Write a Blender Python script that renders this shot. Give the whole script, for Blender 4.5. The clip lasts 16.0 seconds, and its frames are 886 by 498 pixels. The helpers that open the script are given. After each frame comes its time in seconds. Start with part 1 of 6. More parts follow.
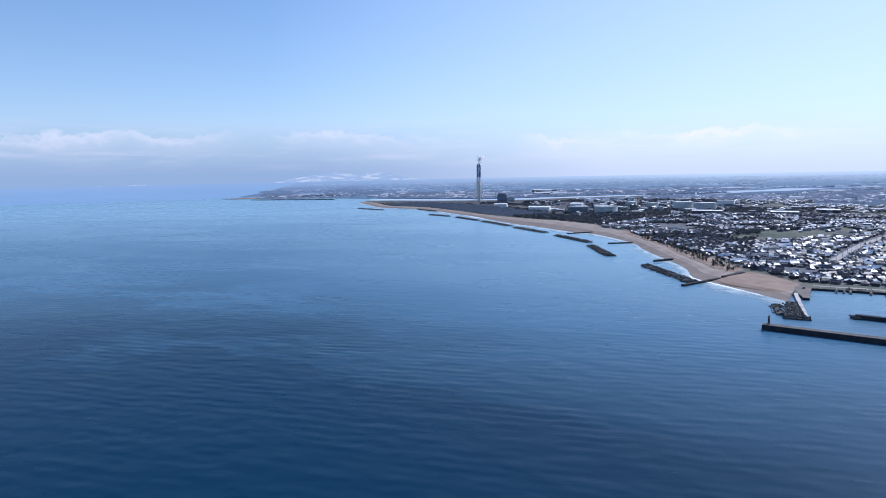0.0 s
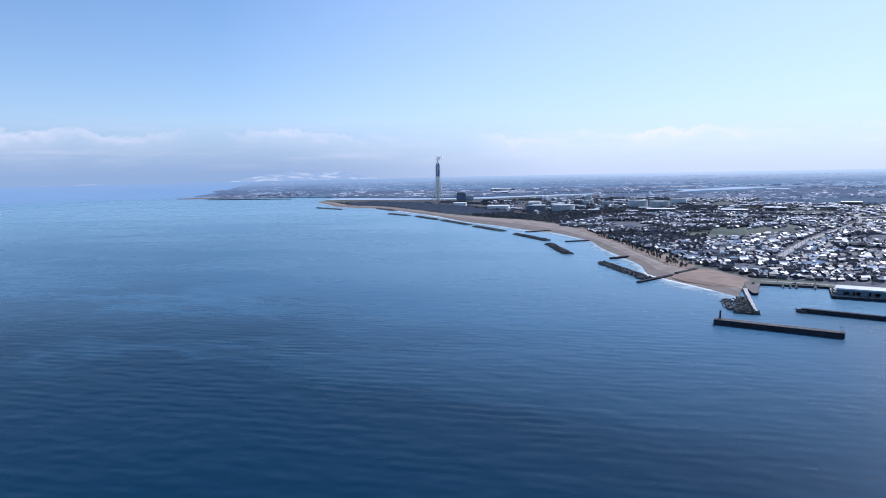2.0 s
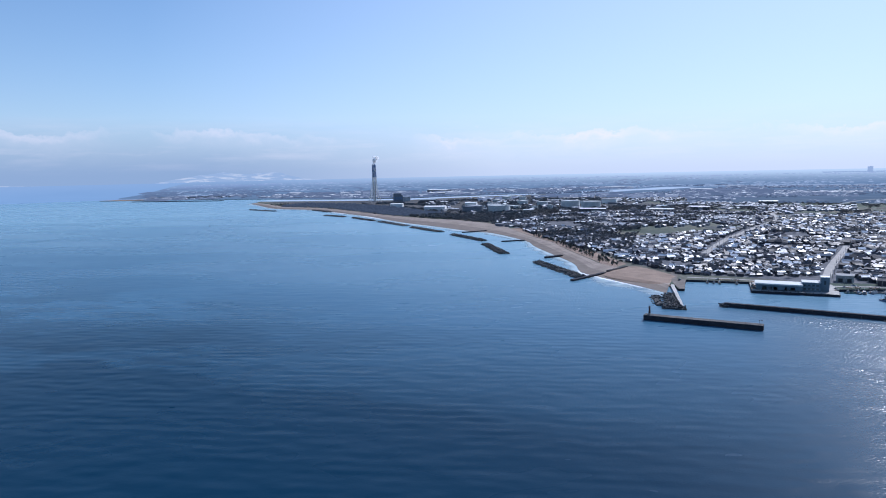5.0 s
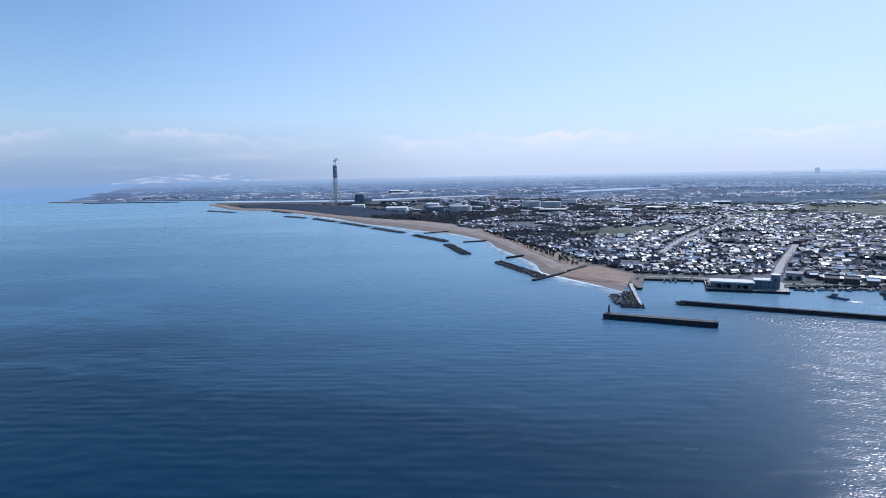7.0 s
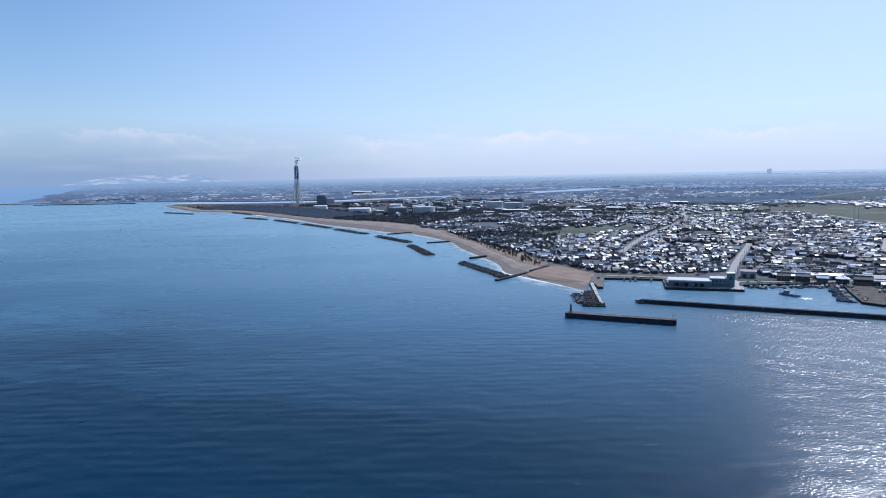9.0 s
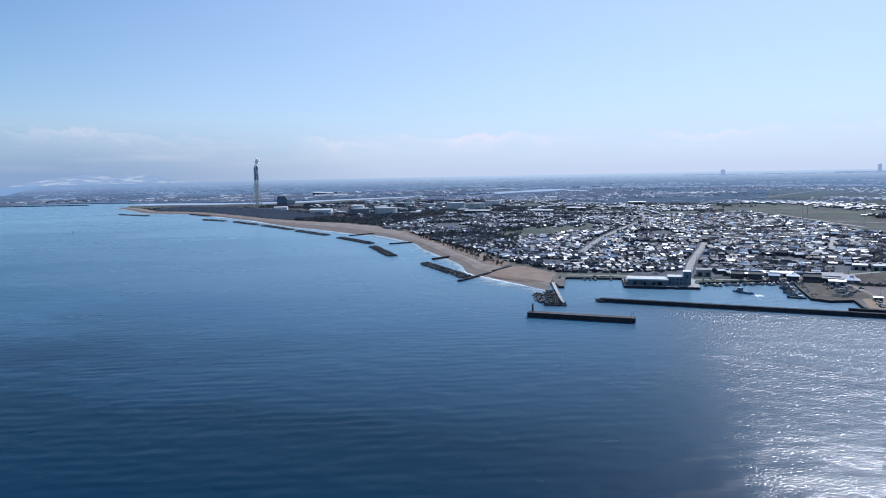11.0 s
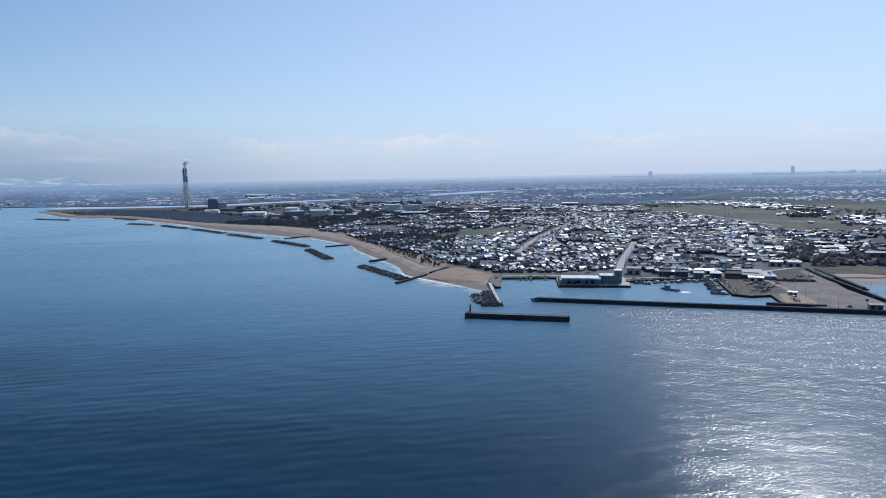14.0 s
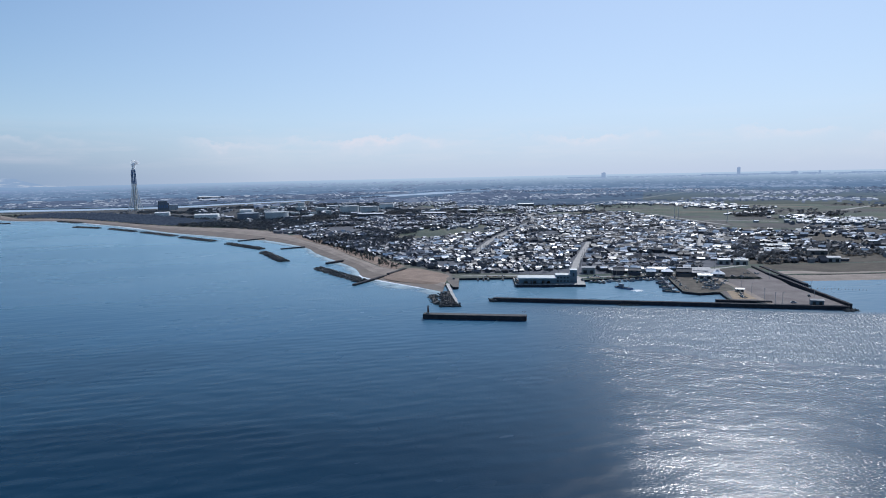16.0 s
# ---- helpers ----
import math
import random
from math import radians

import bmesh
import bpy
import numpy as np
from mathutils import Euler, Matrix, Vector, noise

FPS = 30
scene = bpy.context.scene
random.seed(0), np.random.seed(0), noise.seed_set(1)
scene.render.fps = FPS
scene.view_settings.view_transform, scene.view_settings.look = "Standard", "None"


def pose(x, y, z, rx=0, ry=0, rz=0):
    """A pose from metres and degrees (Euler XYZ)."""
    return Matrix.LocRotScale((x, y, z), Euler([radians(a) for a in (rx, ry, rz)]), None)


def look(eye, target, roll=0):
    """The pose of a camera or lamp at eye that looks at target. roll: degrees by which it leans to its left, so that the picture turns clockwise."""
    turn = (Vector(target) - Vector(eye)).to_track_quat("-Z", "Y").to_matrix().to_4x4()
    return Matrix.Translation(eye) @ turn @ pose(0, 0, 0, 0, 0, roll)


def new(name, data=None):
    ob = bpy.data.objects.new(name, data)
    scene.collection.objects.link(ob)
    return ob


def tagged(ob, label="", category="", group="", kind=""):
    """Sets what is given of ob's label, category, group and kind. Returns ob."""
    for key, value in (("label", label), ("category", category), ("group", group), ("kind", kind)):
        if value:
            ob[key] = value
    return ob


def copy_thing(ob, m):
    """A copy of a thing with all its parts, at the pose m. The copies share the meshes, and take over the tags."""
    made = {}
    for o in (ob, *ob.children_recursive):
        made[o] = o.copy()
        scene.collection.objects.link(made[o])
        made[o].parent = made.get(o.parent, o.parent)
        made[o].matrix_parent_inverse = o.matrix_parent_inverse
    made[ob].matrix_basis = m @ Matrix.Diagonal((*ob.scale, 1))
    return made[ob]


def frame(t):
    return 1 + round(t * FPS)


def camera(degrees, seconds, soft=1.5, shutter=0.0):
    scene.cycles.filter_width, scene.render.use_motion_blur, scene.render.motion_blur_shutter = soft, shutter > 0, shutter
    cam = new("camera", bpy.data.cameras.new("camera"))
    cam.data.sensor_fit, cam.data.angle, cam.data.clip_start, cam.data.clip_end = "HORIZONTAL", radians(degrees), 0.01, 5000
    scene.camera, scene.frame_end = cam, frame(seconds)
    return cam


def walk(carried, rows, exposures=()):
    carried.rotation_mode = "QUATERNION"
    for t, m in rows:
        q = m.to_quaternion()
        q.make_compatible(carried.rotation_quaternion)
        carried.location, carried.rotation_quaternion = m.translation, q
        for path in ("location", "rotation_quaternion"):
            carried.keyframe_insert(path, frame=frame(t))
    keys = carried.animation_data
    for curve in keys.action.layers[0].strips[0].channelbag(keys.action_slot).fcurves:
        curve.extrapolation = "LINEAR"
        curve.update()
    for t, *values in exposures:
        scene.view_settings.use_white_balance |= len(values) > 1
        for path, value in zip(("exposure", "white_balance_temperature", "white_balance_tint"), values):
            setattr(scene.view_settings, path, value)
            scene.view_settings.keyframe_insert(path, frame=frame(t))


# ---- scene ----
from mathutils.geometry import tessellate_polygon

# ---------------------------------------------------------------- camera
EYE = 110.0
cam = camera(69.09, 16.0, soft=1.0)
TURNS = [  # seconds, yaw, pitch, roll
    (0.0, -0.13, -6.52, 1.14), (0.5, -1.04, -6.56, 1.15), (1.0, -1.93, -6.61, 1.14), (1.5, -2.85, -6.65, 1.16),
    (2.0, -3.75, -6.67, 1.18), (2.5, -4.68, -6.69, 1.19), (3.0, -5.59, -6.70, 1.21), (3.5, -6.53, -6.71, 1.23),
    (4.0, -7.50, -6.71, 1.23), (6.5, -11.93, -6.70, 1.17), (7.0, -12.75, -6.70, 1.16), (7.5, -13.58, -6.70, 1.14),
    (8.0, -14.37, -6.69, 1.15), (8.5, -15.21, -6.69, 1.16), (9.0, -16.03, -6.69, 1.14), (11.5, -20.27, -6.68, 1.15),
    (12.0, -21.19, -6.67, 1.16), (12.5, -22.15, -6.66, 1.17), (13.0, -23.10, -6.65, 1.18), (13.5, -24.06, -6.64, 1.17),
    (14.0, -25.01, -6.63, 1.17), (14.5, -25.96, -6.64, 1.18), (15.0, -26.91, -6.64, 1.19), (15.5, -27.87, -6.62, 1.19),
    (16.0, -28.83, -6.61, 1.22),
]
walk(cam, [(t, pose(0, 0, EYE, 90 + p, r, y)) for t, y, p, r in TURNS], exposures=[(0.0, 0.17, 5650, 17), (7.0, 0.02, 5650, 14), (11.5, -0.07, 5750, 12), (16.0, -0.19, 5940, 10)])

# ---------------------------------------------------------------- light
SUN_AZ, SUN_EL = 54.5, 42.0
world = bpy.data.worlds.new("sky")
scene.world = world
world.use_nodes = True
wn, wl = world.node_tree.nodes, world.node_tree.links
wn.clear()
w_out, w_bg, w_sky = wn.new("ShaderNodeOutputWorld"), wn.new("ShaderNodeBackground"), wn.new("ShaderNodeTexSky")
w_sky.sky_type, w_sky.sun_disc = "NISHITA", False
w_sky.sun_elevation, w_sky.sun_rotation = radians(SUN_EL), radians(SUN_AZ)
w_sky.altitude, w_sky.air_density, w_sky.dust_density, w_sky.ozone_density = 100, 1.0, 0.25, 4.0
w_bg.inputs["Strength"].default_value = 0.12


def math_node(nodes, links, op, a, b=None, c=None):
    n = nodes.new("ShaderNodeMath")
    n.operation = op
    for i, v in enumerate((a, b, c)):
        if v is None:
            continue
        if isinstance(v, (int, float)):
            n.inputs[i].default_value = v
        else:
            links.new(v, n.inputs[i])
    return n.outputs[0]


def ramp_node(nodes, links, fac, stops):
    n = nodes.new("ShaderNodeValToRGB")
    while len(n.color_ramp.elements) < len(stops):
        n.color_ramp.elements.new(0.5)
    for e, (at, col) in zip(n.color_ramp.elements, stops):
        e.position, e.color = at, (*col, 1) if len(col) == 3 else col
    links.new(fac, n.inputs[0])
    return n


def mix_node(nodes, links, fac, a, b):
    n = nodes.new("ShaderNodeMix")
    n.data_type = "RGBA"
    for sock, v in ((n.inputs[0], fac), (n.inputs[6], a), (n.inputs[7], b)):
        if isinstance(v, (int, float)):
            sock.default_value = v
        elif isinstance(v, tuple):
            sock.default_value = (*v, 1)
        else:
            links.new(v, sock)
    return n.outputs[2]


w_co = wn.new("ShaderNodeTexCoord")
w_sep = wn.new("ShaderNodeSeparateXYZ")
wl.new(w_co.outputs["Generated"], w_sep.inputs[0])
up = w_sep.outputs["Z"]
# winter haze low over the horizon, thinning upwards
haze = math_node(wn, wl, "POWER", 2.718, math_node(wn, wl, "MULTIPLY", math_node(wn, wl, "MAXIMUM", up, 0.0), -9.0))
# air brightens towards the sun's side
w_dot = wn.new("ShaderNodeVectorMath")
w_dot.operation = "DOT_PRODUCT"
wl.new(w_co.outputs["Generated"], w_dot.inputs[0])
w_dot.inputs[1].default_value = (math.sin(radians(SUN_AZ)), math.cos(radians(SUN_AZ)), 0.0)
glare = ramp_node(wn, wl, w_dot.outputs["Value"], [(0.35, (0, 0, 0)), (0.98, (0.5, 0.5, 0.5))]).outputs[0]
w_tone = wn.new("ShaderNodeVectorMath")
w_tone.operation = "MULTIPLY"
wl.new(w_sky.outputs[0], w_tone.inputs[0])
w_tone.inputs[1].default_value = (0.955, 1.0, 0.965)  # clear winter air, a little greener than the model's
sky_col = mix_node(wn, wl, glare, w_tone.outputs[0], (6.3, 6.95, 8.2))
sky_col = mix_node(wn, wl, math_node(wn, wl, "MULTIPLY", haze, 0.75), sky_col, mix_node(wn, wl, glare, (3.85, 4.5, 5.9), (6.2, 6.85, 8.3)))
# blue murk of the far shore low over the bay
murk = ramp_node(wn, wl, math_node(wn, wl, "MULTIPLY", up, 10.0), [(0.10, (1, 1, 1)), (0.85, (0, 0, 0))]).outputs[0]
bay = ramp_node(wn, wl, math_node(wn, wl, "MULTIPLY_ADD", w_sep.outputs["X"], -1.4, 0.5), [(0.15, (0.14, 0.14, 0.14)), (0.75, (1, 1, 1))]).outputs[0]
sky_col = mix_node(wn, wl, math_node(wn, wl, "MULTIPLY", math_node(wn, wl, "MULTIPLY", murk, bay), 0.85), sky_col, (2.1, 3.05, 4.4))
# a long bank of cloud a few degrees up: crisp, lumpy tops over bodies that melt into the haze
def sky_noise(scale, detail, rough=0.6):
    mp_w, no_w = wn.new("ShaderNodeMapping"), wn.new("ShaderNodeTexNoise")
    mp_w.inputs["Scale"].default_value = scale
    wl.new(w_co.outputs["Generated"], mp_w.inputs[0])
    no_w.inputs["Scale"].default_value, no_w.inputs["Detail"].default_value, no_w.inputs["Roughness"].default_value = 1.0, detail, rough
    wl.new(mp_w.outputs[0], no_w.inputs[0])
    return no_w.outputs[0]


lumps = sky_noise((15, 15, 22), 8, 0.62)
top = math_node(wn, wl, "MULTIPLY_ADD", lumps, 0.075, math_node(wn, wl, "MULTIPLY_ADD", w_sep.outputs["X"], -0.012, 0.025))
below = math_node(wn, wl, "SUBTRACT", top, up)
edge = ramp_node(wn, wl, math_node(wn, wl, "MULTIPLY", below, 20.0), [(0.0, (0, 0, 0)), (0.04, (0.6, 0.6, 0.6)), (0.12, (1, 1, 1)), (0.30, (0.42, 0.42, 0.42)), (0.8, (0, 0, 0))]).outputs[0]
banks = ramp_node(wn, wl, sky_noise((4.2, 4.2, 9), 4, 0.5), [(0.42, (0.05, 0.05, 0.05)), (0.62, (1, 1, 1))]).outputs[0]
wisps = ramp_node(wn, wl, sky_noise((7, 7, 60), 6), [(0.45, (0, 0, 0)), (0.75, (0.35, 0.35, 0.35))]).outputs[0]
veil = ramp_node(wn, wl, math_node(wn, wl, "MULTIPLY", up, 8.0), [(0.05, (0, 0, 0)), (0.30, (1, 1, 1)), (0.74, (0, 0, 0))]).outputs[0]
cloud = math_node(wn, wl, "MAXIMUM", math_node(wn, wl, "MULTIPLY", math_node(wn, wl, "MULTIPLY", edge, banks), math_node(wn, wl, "MULTIPLY_ADD", glare, 0.7, 0.54)), math_node(wn, wl, "MULTIPLY", wisps, veil))
sky_col = mix_node(wn, wl, cloud, sky_col, mix_node(wn, wl, glare, (7.1, 6.6, 6.9), (8.4, 7.9, 7.9)))
wl.new(sky_col, w_bg.inputs["Color"])
wl.new(w_bg.outputs[0], w_out.inputs[0])

sun = new("sun", bpy.data.lights.new("sun", "SUN"))
sun.data.energy, sun.data.angle, sun.data.color = 4.4, radians(0.53), (1.0, 0.965, 0.92)
s_dir = Vector((math.sin(radians(SUN_AZ)) * math.cos(radians(SUN_EL)), math.cos(radians(SUN_AZ)) * math.cos(radians(SUN_EL)), math.sin(radians(SUN_EL))))
sun.matrix_world = look(s_dir * 3000, (0, 0, 0))


# ---------------------------------------------------------------- materials
def material(name, dark, light, rough=0.8, size=5.0, fine=0.5, bump=0.0, spec=0.5, metal=0.0, vary=0.0, island=False, stops=(0.35, 0.65), sheen=0.0, thin=0.0):
    """Two colours broken up at two scales, with fine relief; vary: spread of brightness from piece to piece."""
    m = bpy.data.materials.new(name)
    m.use_nodes = True
    n, k = m.node_tree.nodes, m.node_tree.links
    b = n["Principled BSDF"]
    b.inputs["Roughness"].default_value, b.inputs["Metallic"].default_value = rough, metal
    b.inputs["Specular IOR Level"].default_value, b.inputs["Sheen Weight"].default_value = spec, sheen
    geo = n.new("ShaderNodeNewGeometry")
    big, small = n.new("ShaderNodeTexNoise"), n.new("ShaderNodeTexNoise")
    for t, s, d in ((big, 1 / size, 4), (small, 1 / fine, 3)):
        t.inputs["Scale"].default_value, t.inputs["Detail"].default_value = s, d
        k.new(geo.outputs["Position"], t.inputs[0])
    both = math_node(n, k, "ADD", math_node(n, k, "MULTIPLY", big.outputs[0], 0.65), math_node(n, k, "MULTIPLY", small.outputs[0], 0.35))
    col = ramp_node(n, k, both, [(stops[0], dark), (stops[1], light)]).outputs[0]
    if vary:
        src = geo.outputs["Random Per Island"] if island else n.new("ShaderNodeObjectInfo").outputs["Random"]
        hsv = n.new("ShaderNodeHueSaturation")
        k.new(col, hsv.inputs["Color"])
        k.new(math_node(n, k, "MULTIPLY_ADD", src, 2 * vary, 1 - vary), hsv.inputs["Value"])
        col = hsv.outputs[0]
    k.new(col, b.inputs["Base Color"])
    if thin:  # light that comes through leaves
        tr, mx = n.new("ShaderNodeBsdfTranslucent"), n.new("ShaderNodeMixShader")
        mx.inputs[0].default_value = thin
        k.new(col, tr.inputs[0])
        k.new(b.outputs[0], mx.inputs[1])
        k.new(tr.outputs[0], mx.inputs[2])
        k.new(mx.outputs[0], n["Material Output"].inputs[0])
    if bump:
        bn = n.new("ShaderNodeBump")
        bn.inputs["Strength"].default_value, bn.inputs["Distance"].default_value = bump, fine * 0.4
        k.new(small.outputs[0], bn.inputs["Height"])
        k.new(bn.outputs[0], b.inputs["Normal"])
    return m


def choice_material(name, colours, rough=0.8, spec=0.5, island=False, metal=0.0, wear=0.25, coat=0.0, matt=0.0):
    """One of several paints from piece to piece, with weathering."""
    m = bpy.data.materials.new(name)
    m.use_nodes = True
    n, k = m.node_tree.nodes, m.node_tree.links
    b = n["Principled BSDF"]
    b.inputs["Roughness"].default_value, b.inputs["Specular IOR Level"].default_value, b.inputs["Metallic"].default_value = rough, spec, metal
    b.inputs["Coat Weight"].default_value, b.inputs["Coat Roughness"].default_value = coat, 0.25
    geo = n.new("ShaderNodeNewGeometry")
    src = geo.outputs["Random Per Island"] if island else n.new("ShaderNodeObjectInfo").outputs["Random"]
    r = ramp_node(n, k, src, [(i / len(colours), c) for i, c in enumerate(colours)])
    r.color_ramp.interpolation = "CONSTANT"
    if matt:  # some pieces are old and dull, some glazed and shiny
        k.new(math_node(n, k, "MULTIPLY_ADD", math_node(n, k, "FRACT", math_node(n, k, "MULTIPLY", src, 37.7)), matt, rough), b.inputs["Roughness"])
    no = n.new("ShaderNodeTexNoise")
    no.inputs["Scale"].default_value, no.inputs["Detail"].default_value = 0.6, 6
    k.new(geo.outputs["Position"], no.inputs[0])
    hsv = n.new("ShaderNodeHueSaturation")
    k.new(r.outputs[0], hsv.inputs["Color"])
    k.new(math_node(n, k, "MULTIPLY_ADD", no.outputs[0], 2 * wear, 1 - wear), hsv.inputs["Value"])
    k.new(hsv.outputs[0], b.inputs["Base Color"])
    return m


M_SAND = material("beach_sand", (0.195, 0.160, 0.136), (0.315, 0.264, 0.226), 0.9, 22, 1.5, 0.3, spec=0.2)
M_WETSAND = material("wet_sand", (0.125, 0.098, 0.080), (0.20, 0.160, 0.130), 0.7, 18, 2, spec=0.2)
M_YARDSAND = material("warm_yard_sand", (0.24, 0.185, 0.13), (0.38, 0.295, 0.21), 0.95, 6, 1.0, 0.2, spec=0.1)
M_SCRUB = material("dry_grass", (0.18, 0.125, 0.092), (0.285, 0.205, 0.155), 0.95, 14, 0.8, 0.5)
M_CONC = material("weathered_concrete", (0.23, 0.22, 0.20), (0.40, 0.385, 0.36), 0.85, 6, 0.5, 0.2, vary=0.1)
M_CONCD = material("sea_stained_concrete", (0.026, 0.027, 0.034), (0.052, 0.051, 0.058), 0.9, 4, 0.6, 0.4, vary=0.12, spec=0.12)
M_ARMOUR = material("armour_block_concrete", (0.05, 0.05, 0.05), (0.13, 0.125, 0.12), 0.85, 5, 0.6, 0.3, vary=0.3, island=True)
M_PALECONC = material("pale_concrete", (0.34, 0.325, 0.305), (0.50, 0.48, 0.455), 0.85, 5, 0.5, 0.2, vary=0.1)
M_QUAY = material("worn_quay_concrete", (0.115, 0.10, 0.09), (0.20, 0.178, 0.16), 0.9, 6, 0.8, 0.2, spec=0.15)
M_MOLETOP = material("stained_mole_top", (0.085, 0.078, 0.074), (0.155, 0.142, 0.132), 0.9, 5, 0.6, 0.3, vary=0.12, spec=0.15)
M_ASPHALT = material("asphalt", (0.125, 0.108, 0.104), (0.225, 0.198, 0.19), 0.9, 18, 1.0, 0.2, spec=0.12)
M_ROAD = material("road_surface", (0.20, 0.19, 0.18), (0.30, 0.29, 0.275), 0.8, 10, 1.0)
M_TOWN = material("town_ground", (0.090, 0.096, 0.112), (0.150, 0.152, 0.165), 0.95, 16, 2.5, spec=0.1)
WALLS = [(0.060, 0.060, 0.074), (0.048, 0.046, 0.055), (0.095, 0.092, 0.10), (0.042, 0.044, 0.055), (0.075, 0.068, 0.068), (0.22, 0.215, 0.22), (0.055, 0.052, 0.06), (0.13, 0.12, 0.115)]
M_WALL = choice_material("house_wall", WALLS, 0.85)
M_WALLI = choice_material("house_wall_far", WALLS, 0.85, island=True)
# the near-white entries carry sun glint on glazed tile as base colour
ROOFS = [(0.042, 0.046, 0.060), (0.80, 0.81, 0.83), (0.034, 0.038, 0.050), (0.055, 0.058, 0.072), (0.72, 0.73, 0.75), (0.040, 0.044, 0.056), (0.065, 0.062, 0.068), (0.84, 0.84, 0.85), (0.050, 0.056, 0.074), (0.075, 0.066, 0.064),
         (0.040, 0.045, 0.058), (0.70, 0.71, 0.73), (0.048, 0.050, 0.060), (0.30, 0.31, 0.34), (0.060, 0.070, 0.094), (0.045, 0.048, 0.06)]
M_ROOF = choice_material("glazed_roof_tile", ROOFS, 0.32, 0.52, wear=0.2, matt=0.36)
M_ROOFI = choice_material("glazed_roof_tile_far", ROOFS, 0.32, 0.52, island=True, wear=0.2, matt=0.38)
# far walls and roofs: haze put into paler, bluer base colours
M_WALLF = choice_material("hazed_far_wall", [(0.22, 0.23, 0.26), (0.15, 0.16, 0.185), (0.30, 0.31, 0.33), (0.18, 0.19, 0.215)], 0.85, 0.3, island=True)
M_ROOFF = choice_material("hazed_mixed_far_roof", [(0.12, 0.13, 0.15), (0.20, 0.205, 0.225), (0.66, 0.67, 0.69), (0.14, 0.14, 0.15), (0.60, 0.61, 0.63), (0.16, 0.175, 0.20), (0.28, 0.285, 0.30), (0.11, 0.12, 0.145), (0.70, 0.70, 0.71)], 0.45, 0.35, island=True, matt=0.3)
M_SHED = choice_material("sheet_metal_roof", [(0.30, 0.31, 0.33), (0.20, 0.21, 0.23), (0.50, 0.50, 0.51), (0.15, 0.20, 0.23)], 0.6, 0.4)
M_WHITEROOF = choice_material("pale_sheet_roof", [(0.62, 0.63, 0.65), (0.70, 0.70, 0.71), (0.50, 0.52, 0.55), (0.74, 0.74, 0.74)], 0.45, 0.5, island=True, matt=0.3)
M_SHEDI = choice_material("sheet_metal_roof_far", [(0.5, 0.51, 0.52), (0.36, 0.38, 0.40), (0.6, 0.6, 0.6), (0.25, 0.33, 0.38), (0.2, 0.2, 0.2)], 0.4, 0.6, island=True)
M_GLASS = material("window_glass", (0.02, 0.025, 0.03), (0.035, 0.04, 0.045), 0.08, 3, 1, spec=0.8)
M_LEAF = material("pine_needles", (0.058, 0.072, 0.068), (0.11, 0.12, 0.105), 0.85, 9, 1.2, spec=0.2, vary=0.3, island=True, sheen=0.2, thin=0.15)
M_TRUNK = material("pine_bark", (0.06, 0.045, 0.035), (0.12, 0.09, 0.07), 0.9, 1, 0.2, 0.4)
M_TANK = material("tank_paint", (0.42, 0.44, 0.43), (0.56, 0.57, 0.55), 0.5, 8, 1.0, vary=0.12)
M_TANKD = material("dark_tank_paint", (0.12, 0.14, 0.17), (0.155, 0.178, 0.21), 0.5, 8, 1.0)
M_STEEL = material("tower_steel", (0.30, 0.32, 0.34), (0.42, 0.44, 0.46), 0.5, 6, 1.0)
M_STEELB = material("dark_blue_steel", (0.10, 0.17, 0.30), (0.14, 0.22, 0.36), 0.5, 6, 1.0)
M_WHITE = material("white_paint", (0.62, 0.62, 0.60), (0.76, 0.76, 0.74), 0.5, 4, 0.5)
M_BLUE = material("pale_blue_paint", (0.085, 0.13, 0.165), (0.12, 0.17, 0.21), 0.6, 4, 0.6)
M_RED = material("red_paint", (0.04, 0.014, 0.012), (0.07, 0.022, 0.018), 0.5, 2, 0.4)
M_BLACK = material("dark_rubber", (0.02, 0.02, 0.02), (0.035, 0.035, 0.035), 0.7, 2, 0.4)
M_WOOD = material("weathered_timber", (0.12, 0.085, 0.055), (0.24, 0.18, 0.12), 0.85, 3, 0.4)
M_FOAM = material("surf_foam", (0.70, 0.72, 0.74), (0.85, 0.86, 0.87), 0.9, 6, 0.8)
M_HULL = choice_material("boat_hull", [(0.42, 0.43, 0.44), (0.10, 0.17, 0.26), (0.07, 0.09, 0.12), (0.28, 0.30, 0.33), (0.10, 0.14, 0.18), (0.12, 0.22, 0.20)], 0.4)

# the sea: a dark body under a rippled, reflecting surface; calmer slicks lie in long streaks
M_SEA = bpy.data.materials.new("sea_water")
M_SEA.use_nodes = True
n, k = M_SEA.node_tree.nodes, M_SEA.node_tree.links
b = n["Principled BSDF"]
b.inputs["Base Color"].default_value = (0.003, 0.018, 0.042, 1)
b.inputs["IOR"].default_value, b.inputs["Specular IOR Level"].default_value = 1.333, 0.21
geo = n.new("ShaderNodeNewGeometry")


def waves(turn, sx, sy, scale, detail=3, rough=0.55):
    mp, no = n.new("ShaderNodeMapping"), n.new("ShaderNodeTexNoise")
    mp.vector_type = "TEXTURE"
    mp.inputs["Rotation"].default_value[2], mp.inputs["Scale"].default_value = radians(-turn), (1 / sx, 1 / sy, 1)
    k.new(geo.outputs["Position"], mp.inputs[0])
    no.inputs["Scale"].default_value, no.inputs["Detail"].default_value, no.inputs["Roughness"].default_value = scale, detail, rough
    k.new(mp.outputs[0], no.inputs[0])
    return no.outputs[0]


